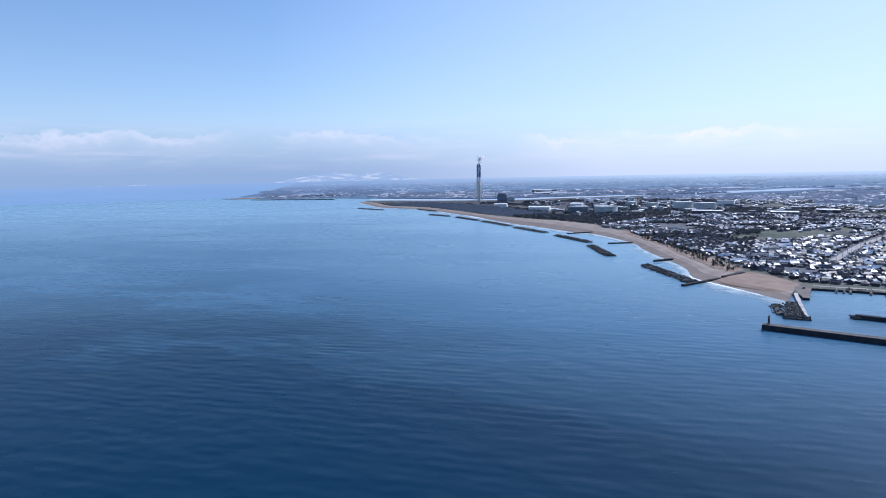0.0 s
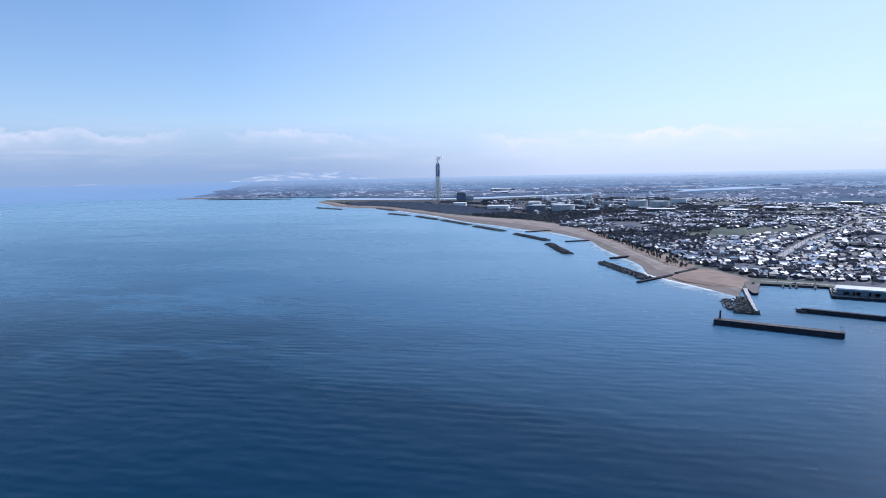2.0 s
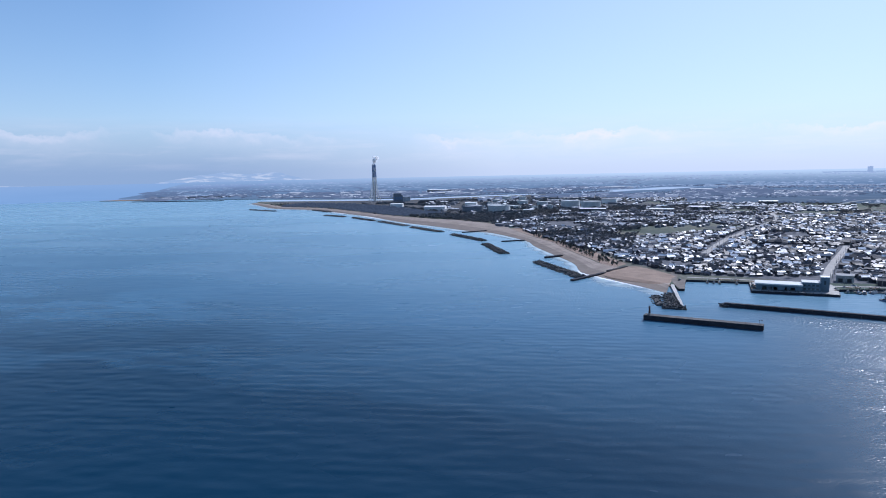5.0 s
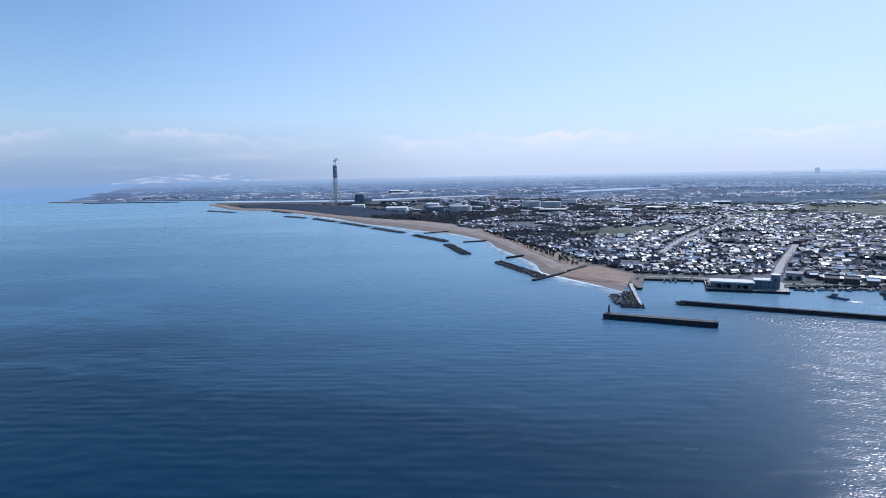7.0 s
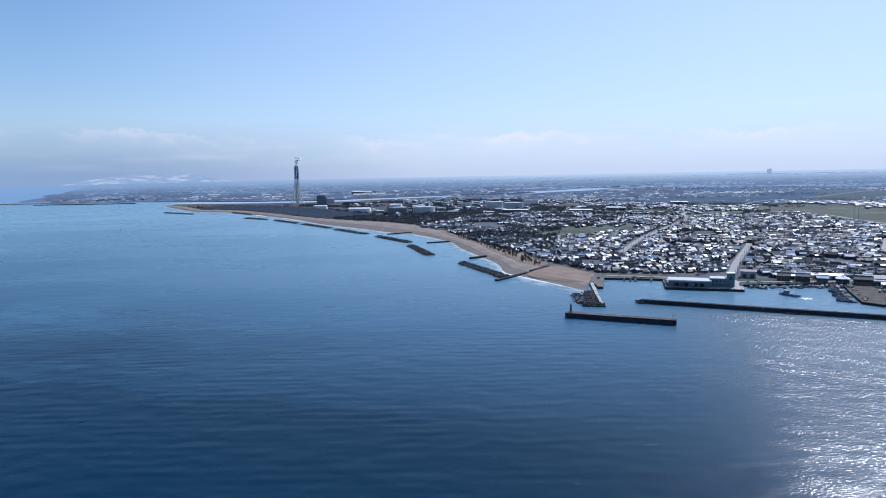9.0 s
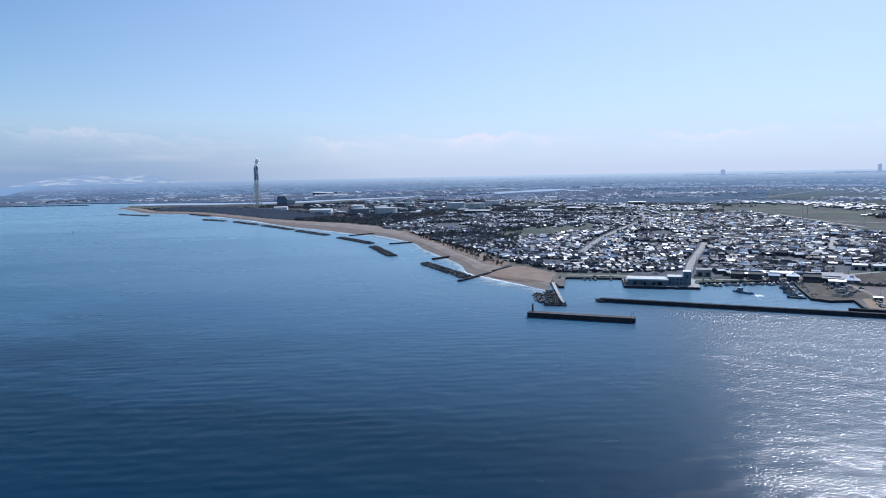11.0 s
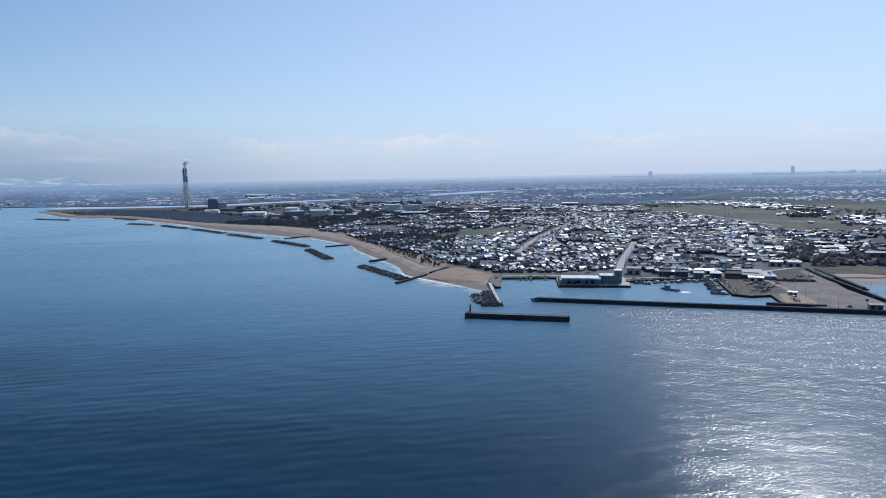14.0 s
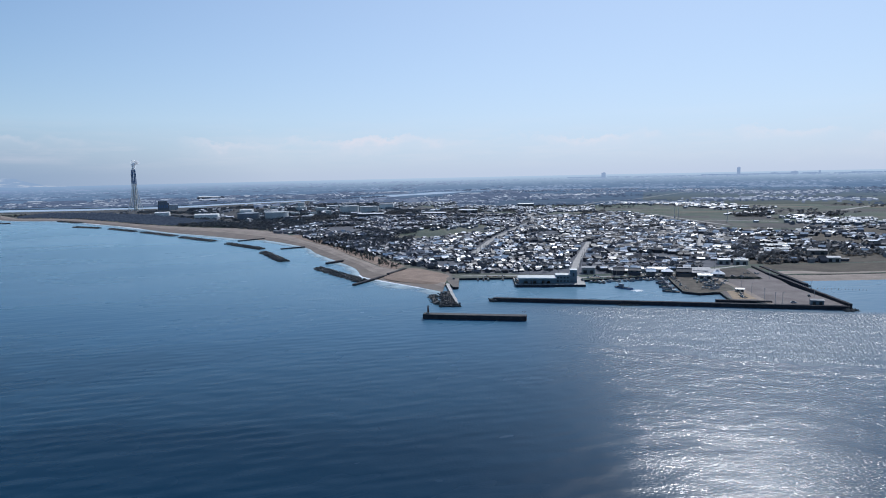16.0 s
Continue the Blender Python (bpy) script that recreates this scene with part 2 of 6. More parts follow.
swell, chop, ripple = waves(18, 0.55, 1, 0.085, 1), waves(12, 0.65, 1, 0.22, 2, 0.4), waves(50, 0.7, 1, 1.15, 1, 0.5)
ripple_mid, ripple_out = waves(56, 0.85, 0.6, 0.86, 1, 0.5), waves(52, 0.8, 0.42, 0.66, 1, 0.5)
# cat's-paws: long streaks of livelier and quieter water under the breeze
paws = waves(47, 0.16, 1, 0.062, 4, 0.62)
slick, wander = waves(8, 0.45, 1, 0.005, 5, 0.6), waves(0, 1, 1, 0.02, 4)
# wind line: ruffled water lies south-east of a line across the bay, calmer water north-west of it
xyz = n.new("ShaderNodeSeparateXYZ")
k.new(geo.outputs["Position"], xyz.inputs[0])
side = math_node(n, k, "SUBTRACT", xyz.outputs["X"], math_node(n, k, "MINIMUM", math_node(n, k, "MULTIPLY_ADD", xyz.outputs["Y"], 0.62, 66.0), 330.0))
side = math_node(n, k, "ADD", side, math_node(n, k, "MULTIPLY_ADD", wander, 34.0, -17.0))
wind = ramp_node(n, k, math_node(n, k, "ADD", math_node(n, k, "DIVIDE", side, math_node(n, k, "MULTIPLY_ADD", math_node(n, k, "MAXIMUM", math_node(n, k, "SUBTRACT", xyz.outputs["Y"], 190.0), 0.0), 0.50, 25.0)), 0.5), [(0.0, (0, 0, 0)), (1.0, (1, 1, 1))]).outputs[0]
s_ramp = ramp_node(n, k, slick, [(0.40, (0, 0, 0)), (0.62, (1, 1, 1))]).outputs[0]
outer = math_node(n, k, "ADD", math_node(n, k, "MULTIPLY", xyz.outputs["X"], -0.67), math_node(n, k, "MULTIPLY_ADD", xyz.outputs["Y"], -0.742, 540.0))
outer = ramp_node(n, k, math_node(n, k, "MULTIPLY", outer, 1 / 12.0), [(0.0, (0, 0, 0)), (1.0, (1, 1, 1))]).outputs[0]
wind = math_node(n, k, "MULTIPLY", wind, outer)
ruffle = math_node(n, k, "MAXIMUM", math_node(n, k, "MULTIPLY", s_ramp, 0.35), wind)
height = math_node(n, k, "ADD", math_node(n, k, "MULTIPLY", swell, 0.74), math_node(n, k, "MULTIPLY", chop, 0.085))
# short regular wavelets running in from the bay, in patches
mp, wv = n.new("ShaderNodeMapping"), n.new("ShaderNodeTexWave")
mp.inputs["Rotation"].default_value[2] = radians(16)
k.new(geo.outputs["Position"], mp.inputs[0])
k.new(mp.outputs[0], wv.inputs[0])
wv.bands_direction, wv.inputs["Scale"].default_value, wv.inputs["Distortion"].default_value = "Y", 0.040, 4.5
wv.inputs["Detail"].default_value, wv.inputs["Detail Scale"].default_value, wv.inputs["Detail Roughness"].default_value = 1.0, 0.55, 0.5
patchy = ramp_node(n, k, wander, [(0.40, (0.1, 0.1, 0.1)), (0.62, (1, 1, 1))]).outputs[0]
height = math_node(n, k, "ADD", height, math_node(n, k, "MULTIPLY", wv.outputs["Fac"], math_node(n, k, "MULTIPLY", patchy, math_node(n, k, "MULTIPLY_ADD", wind, -0.09, 0.10))))
gust = ramp_node(n, k, paws, [(0.30, (0.55, 0.55, 0.55)), (0.70, (1.4, 1.4, 1.4))]).outputs[0]
offing = math_node(n, k, "ADD", math_node(n, k, "MULTIPLY", xyz.outputs["X"], 0.81), math_node(n, k, "MULTIPLY", xyz.outputs["Y"], 0.58))
# the breeze freshens towards the outer breakwater
fresh = ramp_node(n, k, math_node(n, k, "MULTIPLY_ADD", offing, 1 / 360.0, -0.55), [(0.0, (0.46, 0.46, 0.46)), (1.0, (2.1, 2.1, 2.1))]).outputs[0]
to_mid = ramp_node(n, k, math_node(n, k, "MULTIPLY_ADD", offing, 1 / 140.0, -1.75), [(0.0, (0, 0, 0)), (1.0, (1, 1, 1))]).outputs[0]
to_out = ramp_node(n, k, math_node(n, k, "MULTIPLY_ADD", offing, 1 / 160.0, -2.35), [(0.0, (0, 0, 0)), (1.0, (1, 1, 1))]).outputs[0]

lively = math_node(n, k, "MULTIPLY", math_node(n, k, "MULTIPLY", ruffle, fresh), gust)


def blend(a, b, q):
    return math_node(n, k, "MULTIPLY_ADD", math_node(n, k, "SUBTRACT", b, a), q, a)


ripple = blend(blend(ripple, math_node(n, k, "MULTIPLY", ripple_mid, 1.5), to_mid), math_node(n, k, "MULTIPLY", ripple_out, 2.2), to_out)
height = math_node(n, k, "ADD", height, math_node(n, k, "MULTIPLY", ripple, math_node(n, k, "MULTIPLY_ADD", lively, 0.42, 0.008)))
sea_bump = n.new("ShaderNodeBump")
sea_bump.inputs["Distance"].default_value = 1.0
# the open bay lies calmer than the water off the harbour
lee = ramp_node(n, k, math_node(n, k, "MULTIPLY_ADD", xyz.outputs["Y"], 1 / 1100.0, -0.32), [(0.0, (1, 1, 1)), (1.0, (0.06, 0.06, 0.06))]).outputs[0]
# paler shoal water towards the beach
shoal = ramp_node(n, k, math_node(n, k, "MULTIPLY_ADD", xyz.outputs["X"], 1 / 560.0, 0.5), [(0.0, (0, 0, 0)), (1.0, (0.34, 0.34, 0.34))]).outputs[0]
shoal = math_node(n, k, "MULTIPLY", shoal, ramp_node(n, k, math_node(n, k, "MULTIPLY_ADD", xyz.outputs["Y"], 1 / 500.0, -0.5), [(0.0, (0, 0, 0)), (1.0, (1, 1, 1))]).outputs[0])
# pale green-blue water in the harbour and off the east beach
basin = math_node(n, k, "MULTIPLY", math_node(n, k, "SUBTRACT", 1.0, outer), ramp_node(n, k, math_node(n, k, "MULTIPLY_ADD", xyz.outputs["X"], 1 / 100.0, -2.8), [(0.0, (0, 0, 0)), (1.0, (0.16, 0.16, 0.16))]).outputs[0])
# paler towards the shore
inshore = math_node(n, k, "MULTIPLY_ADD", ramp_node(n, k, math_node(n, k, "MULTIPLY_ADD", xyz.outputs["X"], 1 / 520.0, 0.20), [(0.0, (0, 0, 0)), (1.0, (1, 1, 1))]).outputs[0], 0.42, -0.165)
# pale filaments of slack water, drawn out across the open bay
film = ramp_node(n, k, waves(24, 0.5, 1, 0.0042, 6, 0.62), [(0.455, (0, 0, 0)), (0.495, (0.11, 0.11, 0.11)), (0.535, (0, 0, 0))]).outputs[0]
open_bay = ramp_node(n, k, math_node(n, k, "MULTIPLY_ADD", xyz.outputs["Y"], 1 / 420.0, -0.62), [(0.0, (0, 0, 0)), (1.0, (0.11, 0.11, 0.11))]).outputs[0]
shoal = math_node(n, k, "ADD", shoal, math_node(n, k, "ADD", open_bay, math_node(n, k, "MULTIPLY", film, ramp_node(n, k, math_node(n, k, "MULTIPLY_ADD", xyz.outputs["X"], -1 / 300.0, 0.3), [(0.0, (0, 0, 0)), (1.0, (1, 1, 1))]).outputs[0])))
# base colour pales with distance: haze and grazing sky sheen painted in
sea_haze_tint = ramp_node(n, k, math_node(n, k, "ADD", math_node(n, k, "ADD", shoal, math_node(n, k, "MULTIPLY_ADD", xyz.outputs["Y"], 1 / 1750.0, -0.135)), math_node(n, k, "ADD", math_node(n, k, "MULTIPLY_ADD", slick, 0.24, -0.12), math_node(n, k, "ADD", inshore, basin))),
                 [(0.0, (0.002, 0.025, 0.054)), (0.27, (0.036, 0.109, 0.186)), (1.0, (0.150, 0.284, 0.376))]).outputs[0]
k.new(mix_node(n, k, math_node(n, k, "MULTIPLY", wind, 0.8), sea_haze_tint, (0.017, 0.046, 0.078)), b.inputs["Base Color"])
k.new(math_node(n, k, "MULTIPLY", lee, 0.8), sea_bump.inputs["Strength"])
k.new(math_node(n, k, "MULTIPLY_ADD", wind, 0.16, 0.16), b.inputs["Specular IOR Level"])
k.new(height, sea_bump.inputs["Height"])
k.new(sea_bump.outputs[0], b.inputs["Normal"])
k.new(math_node(n, k, "MULTIPLY_ADD", wind, math_node(n, k, "MULTIPLY_ADD", to_out, 0.12, -0.02), math_node(n, k, "MULTIPLY_ADD", s_ramp, -0.04, 0.29)), b.inputs["Roughness"])

# the plain: small winter paddies in greens and browns
M_FIELD = bpy.data.materials.new("winter_paddies")
M_FIELD.use_nodes = True
n, k = M_FIELD.node_tree.nodes, M_FIELD.node_tree.links
b = n["Principled BSDF"]
b.inputs["Roughness"].default_value, b.inputs["Specular IOR Level"].default_value = 0.9, 0.1
geo = n.new("ShaderNodeNewGeometry")
mp = n.new("ShaderNodeMapping")
mp.inputs["Rotation"].default_value[2], mp.inputs["Scale"].default_value = radians(44), (1 / 45, 1 / 110, 0)
k.new(geo.outputs["Position"], mp.inputs[0])
cell = n.new("ShaderNodeTexVoronoi")
cell.distance, cell.inputs["Scale"].default_value, cell.inputs["Randomness"].default_value = "CHEBYCHEV", 1.0, 0.35
k.new(mp.outputs[0], cell.inputs[0])
sep = n.new("ShaderNodeSeparateColor")
k.new(cell.outputs["Color"], sep.inputs[0])
fields = ramp_node(n, k, sep.outputs[0], [(0.0, (0.060, 0.088, 0.072)), (0.25, (0.118, 0.122, 0.100)), (0.5, (0.074, 0.102, 0.080)), (0.75, (0.128, 0.128, 0.104)), (1.0, (0.078, 0.088, 0.092))])
no = n.new("ShaderNodeTexNoise")
no.inputs["Scale"].default_value, no.inputs["Detail"].default_value = 0.004, 8
k.new(geo.outputs["Position"], no.inputs[0])
edge_f = n.new("ShaderNodeTexVoronoi")
edge_f.feature, edge_f.inputs["Scale"].default_value, edge_f.inputs["Randomness"].default_value = "DISTANCE_TO_EDGE", 1.0, 0.35
k.new(mp.outputs[0], edge_f.inputs[0])
dyke = ramp_node(n, k, edge_f.outputs["Distance"], [(0.0, (0.4, 0.4, 0.4)), (0.05, (0, 0, 0))]).outputs[0]
field_col = mix_node(n, k, dyke, fields.outputs[0], (0.19, 0.18, 0.15))
hsv = n.new("ShaderNodeHueSaturation")
k.new(field_col, hsv.inputs["Color"])
k.new(math_node(n, k, "MULTIPLY_ADD", no.outputs[0], 0.8, 0.5), hsv.inputs["Value"])
k.new(hsv.outputs[0], b.inputs["Base Color"])


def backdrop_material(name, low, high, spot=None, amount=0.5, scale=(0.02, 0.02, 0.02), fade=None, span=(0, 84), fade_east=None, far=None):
    """Distance with haze painted as a faint glow, a little pattern, paling towards fade."""
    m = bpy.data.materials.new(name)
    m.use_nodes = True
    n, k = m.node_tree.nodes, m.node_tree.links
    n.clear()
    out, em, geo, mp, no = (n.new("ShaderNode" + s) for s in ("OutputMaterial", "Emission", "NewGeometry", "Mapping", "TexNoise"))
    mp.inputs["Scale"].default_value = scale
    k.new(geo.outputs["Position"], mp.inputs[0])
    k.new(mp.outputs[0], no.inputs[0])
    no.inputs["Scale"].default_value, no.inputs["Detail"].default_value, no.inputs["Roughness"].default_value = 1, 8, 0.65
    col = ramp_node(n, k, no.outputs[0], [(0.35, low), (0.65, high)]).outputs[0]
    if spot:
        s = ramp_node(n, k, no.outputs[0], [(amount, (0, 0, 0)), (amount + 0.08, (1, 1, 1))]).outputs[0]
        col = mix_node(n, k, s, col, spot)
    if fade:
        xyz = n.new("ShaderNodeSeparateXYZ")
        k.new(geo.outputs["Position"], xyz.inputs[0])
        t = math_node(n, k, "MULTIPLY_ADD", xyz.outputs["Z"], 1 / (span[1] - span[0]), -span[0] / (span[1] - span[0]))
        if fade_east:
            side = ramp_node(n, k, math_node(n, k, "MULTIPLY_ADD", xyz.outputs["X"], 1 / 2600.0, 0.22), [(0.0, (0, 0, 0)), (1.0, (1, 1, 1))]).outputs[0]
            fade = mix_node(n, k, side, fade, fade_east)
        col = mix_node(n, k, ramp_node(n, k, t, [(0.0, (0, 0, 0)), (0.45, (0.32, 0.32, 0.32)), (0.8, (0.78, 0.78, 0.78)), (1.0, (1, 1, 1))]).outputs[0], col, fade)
    if far:  # haze tone painted over the plain towards four kilometres
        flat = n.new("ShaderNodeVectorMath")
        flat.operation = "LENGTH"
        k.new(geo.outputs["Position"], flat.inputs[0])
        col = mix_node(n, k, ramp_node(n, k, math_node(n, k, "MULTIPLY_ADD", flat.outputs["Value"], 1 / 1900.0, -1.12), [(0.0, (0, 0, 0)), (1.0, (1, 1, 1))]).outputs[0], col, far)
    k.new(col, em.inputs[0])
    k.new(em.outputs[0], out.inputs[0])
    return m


# glowing colours with the haze painted in, paler towards the horizon
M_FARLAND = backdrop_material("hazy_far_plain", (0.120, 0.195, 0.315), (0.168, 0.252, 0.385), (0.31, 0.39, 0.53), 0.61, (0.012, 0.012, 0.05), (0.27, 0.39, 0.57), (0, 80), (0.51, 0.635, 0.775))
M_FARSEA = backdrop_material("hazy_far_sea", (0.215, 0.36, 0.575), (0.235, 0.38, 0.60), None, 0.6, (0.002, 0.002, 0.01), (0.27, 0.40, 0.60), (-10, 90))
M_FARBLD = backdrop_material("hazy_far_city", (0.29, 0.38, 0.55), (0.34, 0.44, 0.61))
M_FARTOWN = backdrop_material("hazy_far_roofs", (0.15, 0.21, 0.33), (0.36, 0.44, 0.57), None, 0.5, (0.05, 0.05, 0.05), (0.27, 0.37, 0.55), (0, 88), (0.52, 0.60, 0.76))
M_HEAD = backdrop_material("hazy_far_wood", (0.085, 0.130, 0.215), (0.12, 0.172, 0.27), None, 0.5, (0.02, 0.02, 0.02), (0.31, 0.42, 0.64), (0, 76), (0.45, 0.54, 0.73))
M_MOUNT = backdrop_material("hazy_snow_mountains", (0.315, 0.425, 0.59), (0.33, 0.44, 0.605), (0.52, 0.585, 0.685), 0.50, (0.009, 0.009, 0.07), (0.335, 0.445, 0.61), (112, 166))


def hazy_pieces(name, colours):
    """Far pieces whose haze is painted as glow, one of several tones each."""
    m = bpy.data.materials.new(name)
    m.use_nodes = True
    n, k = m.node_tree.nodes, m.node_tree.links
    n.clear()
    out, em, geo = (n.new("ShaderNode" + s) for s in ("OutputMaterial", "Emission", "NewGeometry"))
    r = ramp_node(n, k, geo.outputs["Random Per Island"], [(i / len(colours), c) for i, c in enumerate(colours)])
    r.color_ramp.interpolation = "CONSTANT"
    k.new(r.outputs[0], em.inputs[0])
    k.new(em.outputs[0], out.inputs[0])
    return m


# middle distance: emission stands in for haze over land, roofs and trees
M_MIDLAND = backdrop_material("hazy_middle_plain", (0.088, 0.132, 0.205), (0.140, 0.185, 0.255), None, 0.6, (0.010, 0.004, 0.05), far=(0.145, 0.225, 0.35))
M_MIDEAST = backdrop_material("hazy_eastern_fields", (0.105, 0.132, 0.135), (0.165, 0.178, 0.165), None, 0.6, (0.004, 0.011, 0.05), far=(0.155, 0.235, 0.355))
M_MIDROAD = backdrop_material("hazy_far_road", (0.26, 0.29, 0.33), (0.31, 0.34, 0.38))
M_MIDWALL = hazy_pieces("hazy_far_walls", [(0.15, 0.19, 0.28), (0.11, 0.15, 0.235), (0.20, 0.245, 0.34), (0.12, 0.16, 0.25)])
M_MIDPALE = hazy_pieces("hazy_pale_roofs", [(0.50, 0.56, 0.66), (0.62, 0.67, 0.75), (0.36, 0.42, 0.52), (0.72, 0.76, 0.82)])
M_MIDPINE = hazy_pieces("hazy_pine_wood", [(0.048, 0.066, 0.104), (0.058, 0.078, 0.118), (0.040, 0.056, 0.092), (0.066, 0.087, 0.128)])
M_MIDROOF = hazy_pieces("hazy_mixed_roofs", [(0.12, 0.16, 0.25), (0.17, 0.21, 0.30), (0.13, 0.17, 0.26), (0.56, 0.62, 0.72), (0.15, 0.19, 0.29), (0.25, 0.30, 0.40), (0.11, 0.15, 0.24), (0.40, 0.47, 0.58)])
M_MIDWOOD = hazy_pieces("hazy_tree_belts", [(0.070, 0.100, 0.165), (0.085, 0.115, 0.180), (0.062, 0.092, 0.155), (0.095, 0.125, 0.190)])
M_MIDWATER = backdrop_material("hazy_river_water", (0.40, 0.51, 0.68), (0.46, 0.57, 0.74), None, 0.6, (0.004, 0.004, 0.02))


# ---------------------------------------------------------------- mesh helpers
def part(name, bm, mat, parent=None, label=""):
    me = bpy.data.meshes.new(name)
    bm.to_mesh(me)
    bm.free()
    me.materials.append(mat)
    ob = new(name, me)
    ob.parent = parent
    if label:
        tagged(ob, label)
    return ob


def raw(name, verts, faces, mats, idx=None, parent=None):
    me = bpy.data.meshes.new(name)
    me.from_pydata([tuple(v) for v in verts], [], faces)
    for m in mats:
        me.materials.append(m)
    if idx is not None:
        me.polygons.foreach_set("material_index", idx)
    me.update()
    ob = new(name, me)
    ob.parent = parent
    return ob


def thing(name, label, category, group="", m=None, kind=""):
    ob = new(name)
    if m is not None:
        ob.matrix_world = m
    return tagged(ob, label, category, group, kind)


def box(bm, x, y, z, sx, sy, sz, turn=0.0, taper=1.0):
    """A box on (x, y, z) as the middle of its underside."""
    c, s = math.cos(radians(turn)), math.sin(radians(turn))
    vs = []
    for h, f in ((0, 1.0), (sz, taper)):
        for px_, py_ in ((-1, -1), (1, -1), (1, 1), (-1, 1)):
            dx, dy = px_ * sx / 2 * f, py_ * sy / 2 * f
            vs.append(bm.verts.new((x + dx * c - dy * s, y + dx * s + dy * c, z + h)))
    for f in ((3, 2, 1, 0), (4, 5, 6, 7), (0, 1, 5, 4), (1, 2, 6, 5), (2, 3, 7, 6), (3, 0, 4, 7)):
        bm.faces.new([vs[i] for i in f])
    return vs


def boxes(*rows):
    bm = bmesh.new()
    for r in rows:
        box(bm, *r)
    return bm


def tube(bm, a, b, r0, r1, sides=8, caps=True):
    a, b = Vector(a), Vector(b)
    d = (b - a).normalized()
    u = d.orthogonal().normalized()
    w = d.cross(u)
    rings = []
    for p, r in ((a, r0), (b, r1)):
        rings.append([bm.verts.new(p + (u * math.cos(t) + w * math.sin(t)) * r) for t in (2 * math.pi * i / sides for i in range(sides))])
    for i in range(sides):
        j = (i + 1) % sides
        bm.faces.new((rings[0][i], rings[0][j], rings[1][j], rings[1][i]))
    if caps:
        bm.faces.new(rings[0][::-1])
        bm.faces.new(rings[1])


def tubes(*rows):
    bm = bmesh.new()
    for r in rows:
        tube(bm, *r)
    return bm


def along(pts, count):
    """count points evenly along a line."""
    p = np.array(pts, float)
    d = np.concatenate([[0], np.cumsum(np.linalg.norm(np.diff(p, axis=0), axis=1))])
    s = np.linspace(0, d[-1], count)
    return np.stack([np.interp(s, d, p[:, i]) for i in range(p.shape[1])], 1)


def smooth(pts, count):
    """A rounded line through the points (Catmull-Rom)."""
    p = np.array(pts, float)
    p = np.vstack([2 * p[0] - p[1], p, 2 * p[-1] - p[-2]])
    out = []
    for i in range(1, len(p) - 2):
        for t in np.linspace(0, 1, 12, endpoint=False):
            out.append(0.5 * (2 * p[i] + (p[i + 1] - p[i - 1]) * t + (2 * p[i - 1] - 5 * p[i] + 4 * p[i + 1] - p[i + 2]) * t * t + (3 * p[i] - p[i - 1] - 3 * p[i + 1] + p[i + 2]) * t ** 3))
    out.append(p[-2])
    return along(out, count)


def inside(x, y, poly):
    hit = False
    for (x0, y0), (x1, y1) in zip(poly, poly[1:] + poly[:1]):
        if (y0 > y) != (y1 > y) and x < (x1 - x0) * (y - y0) / (y1 - y0) + x0:
            hit = not hit
    return hit


def slab(name, outline, z0, z1, mat, parent=None, label="", side=None):
    """A flat-topped block over an outline."""
    bm = bmesh.new()
    top = [bm.verts.new((x, y, z1)) for x, y in outline]
    bot = [bm.verts.new((x, y, z0)) for x, y in outline]
    for tri in tessellate_polygon([[Vector((x, y, 0)) for x, y in outline]]):
        f = bm.faces.new([top[i] for i in tri])
        f.normal_update()
        if f.normal.z < 0:
            f.normal_flip()
    for i in range(len(top)):
        j = (i + 1) % len(top)
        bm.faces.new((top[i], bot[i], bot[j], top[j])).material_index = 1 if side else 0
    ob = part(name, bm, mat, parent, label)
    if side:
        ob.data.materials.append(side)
    return ob


def mound(name, outline, top, reach, foot, mat):
    """A low flat-topped rise over an outline, its edges sloping out to the foot."""
    c = Vector((sum(x for x, _ in outline) / len(outline), sum(y for _, y in outline) / len(outline)))
    bm = bmesh.new()
    up_v = [bm.verts.new((x, y, top)) for x, y in outline]
    lo_v = []
    for x, y in outline:
        d = (Vector((x, y)) - c).normalized() * reach
        lo_v.append(bm.verts.new((x + d.x, y + d.y, foot)))
    for tri in tessellate_polygon([[Vector((x, y, 0)) for x, y in outline]]):
        f = bm.faces.new([up_v[i] for i in tri])
        f.normal_update()
        if f.normal.z < 0:
            f.normal_flip()
    for i in range(len(up_v)):
        j = (i + 1) % len(up_v)
        bm.faces.new((up_v[i], lo_v[i], lo_v[j], up_v[j]))
    bmesh.ops.recalc_face_normals(bm, faces=bm.faces)
    return part(name, bm, mat)


def ribbon(name, line, width, z, mat, parent=None):
    """A flat strip of one width along a line."""
    p = np.array(line, float)
    t = np.gradient(p, axis=0)
    t /= np.linalg.norm(t, axis=1)[:, None]
    nrm = np.stack([-t[:, 1], t[:, 0]], 1)
    v = [(*(q + s * width / 2 * m), z) for q, m in zip(p, nrm) for s in (-1, 1)]
    f = [(2 * i, 2 * i + 2, 2 * i + 3, 2 * i + 1) for i in range(len(p) - 1)]
    return raw(name, v, f, [mat], parent=parent)


def loft(name, lines, mat):
    """A sheet through lines of equal length, each an array of points."""
    m = len(lines[0])
    v = [tuple(p) for l in lines for p in l]
    f = [(a * m + i, a * m + i + 1, (a + 1) * m + i + 1, (a + 1) * m + i) for a in range(len(lines) - 1) for i in range(m - 1)]
    return raw(name, v, f, [mat])


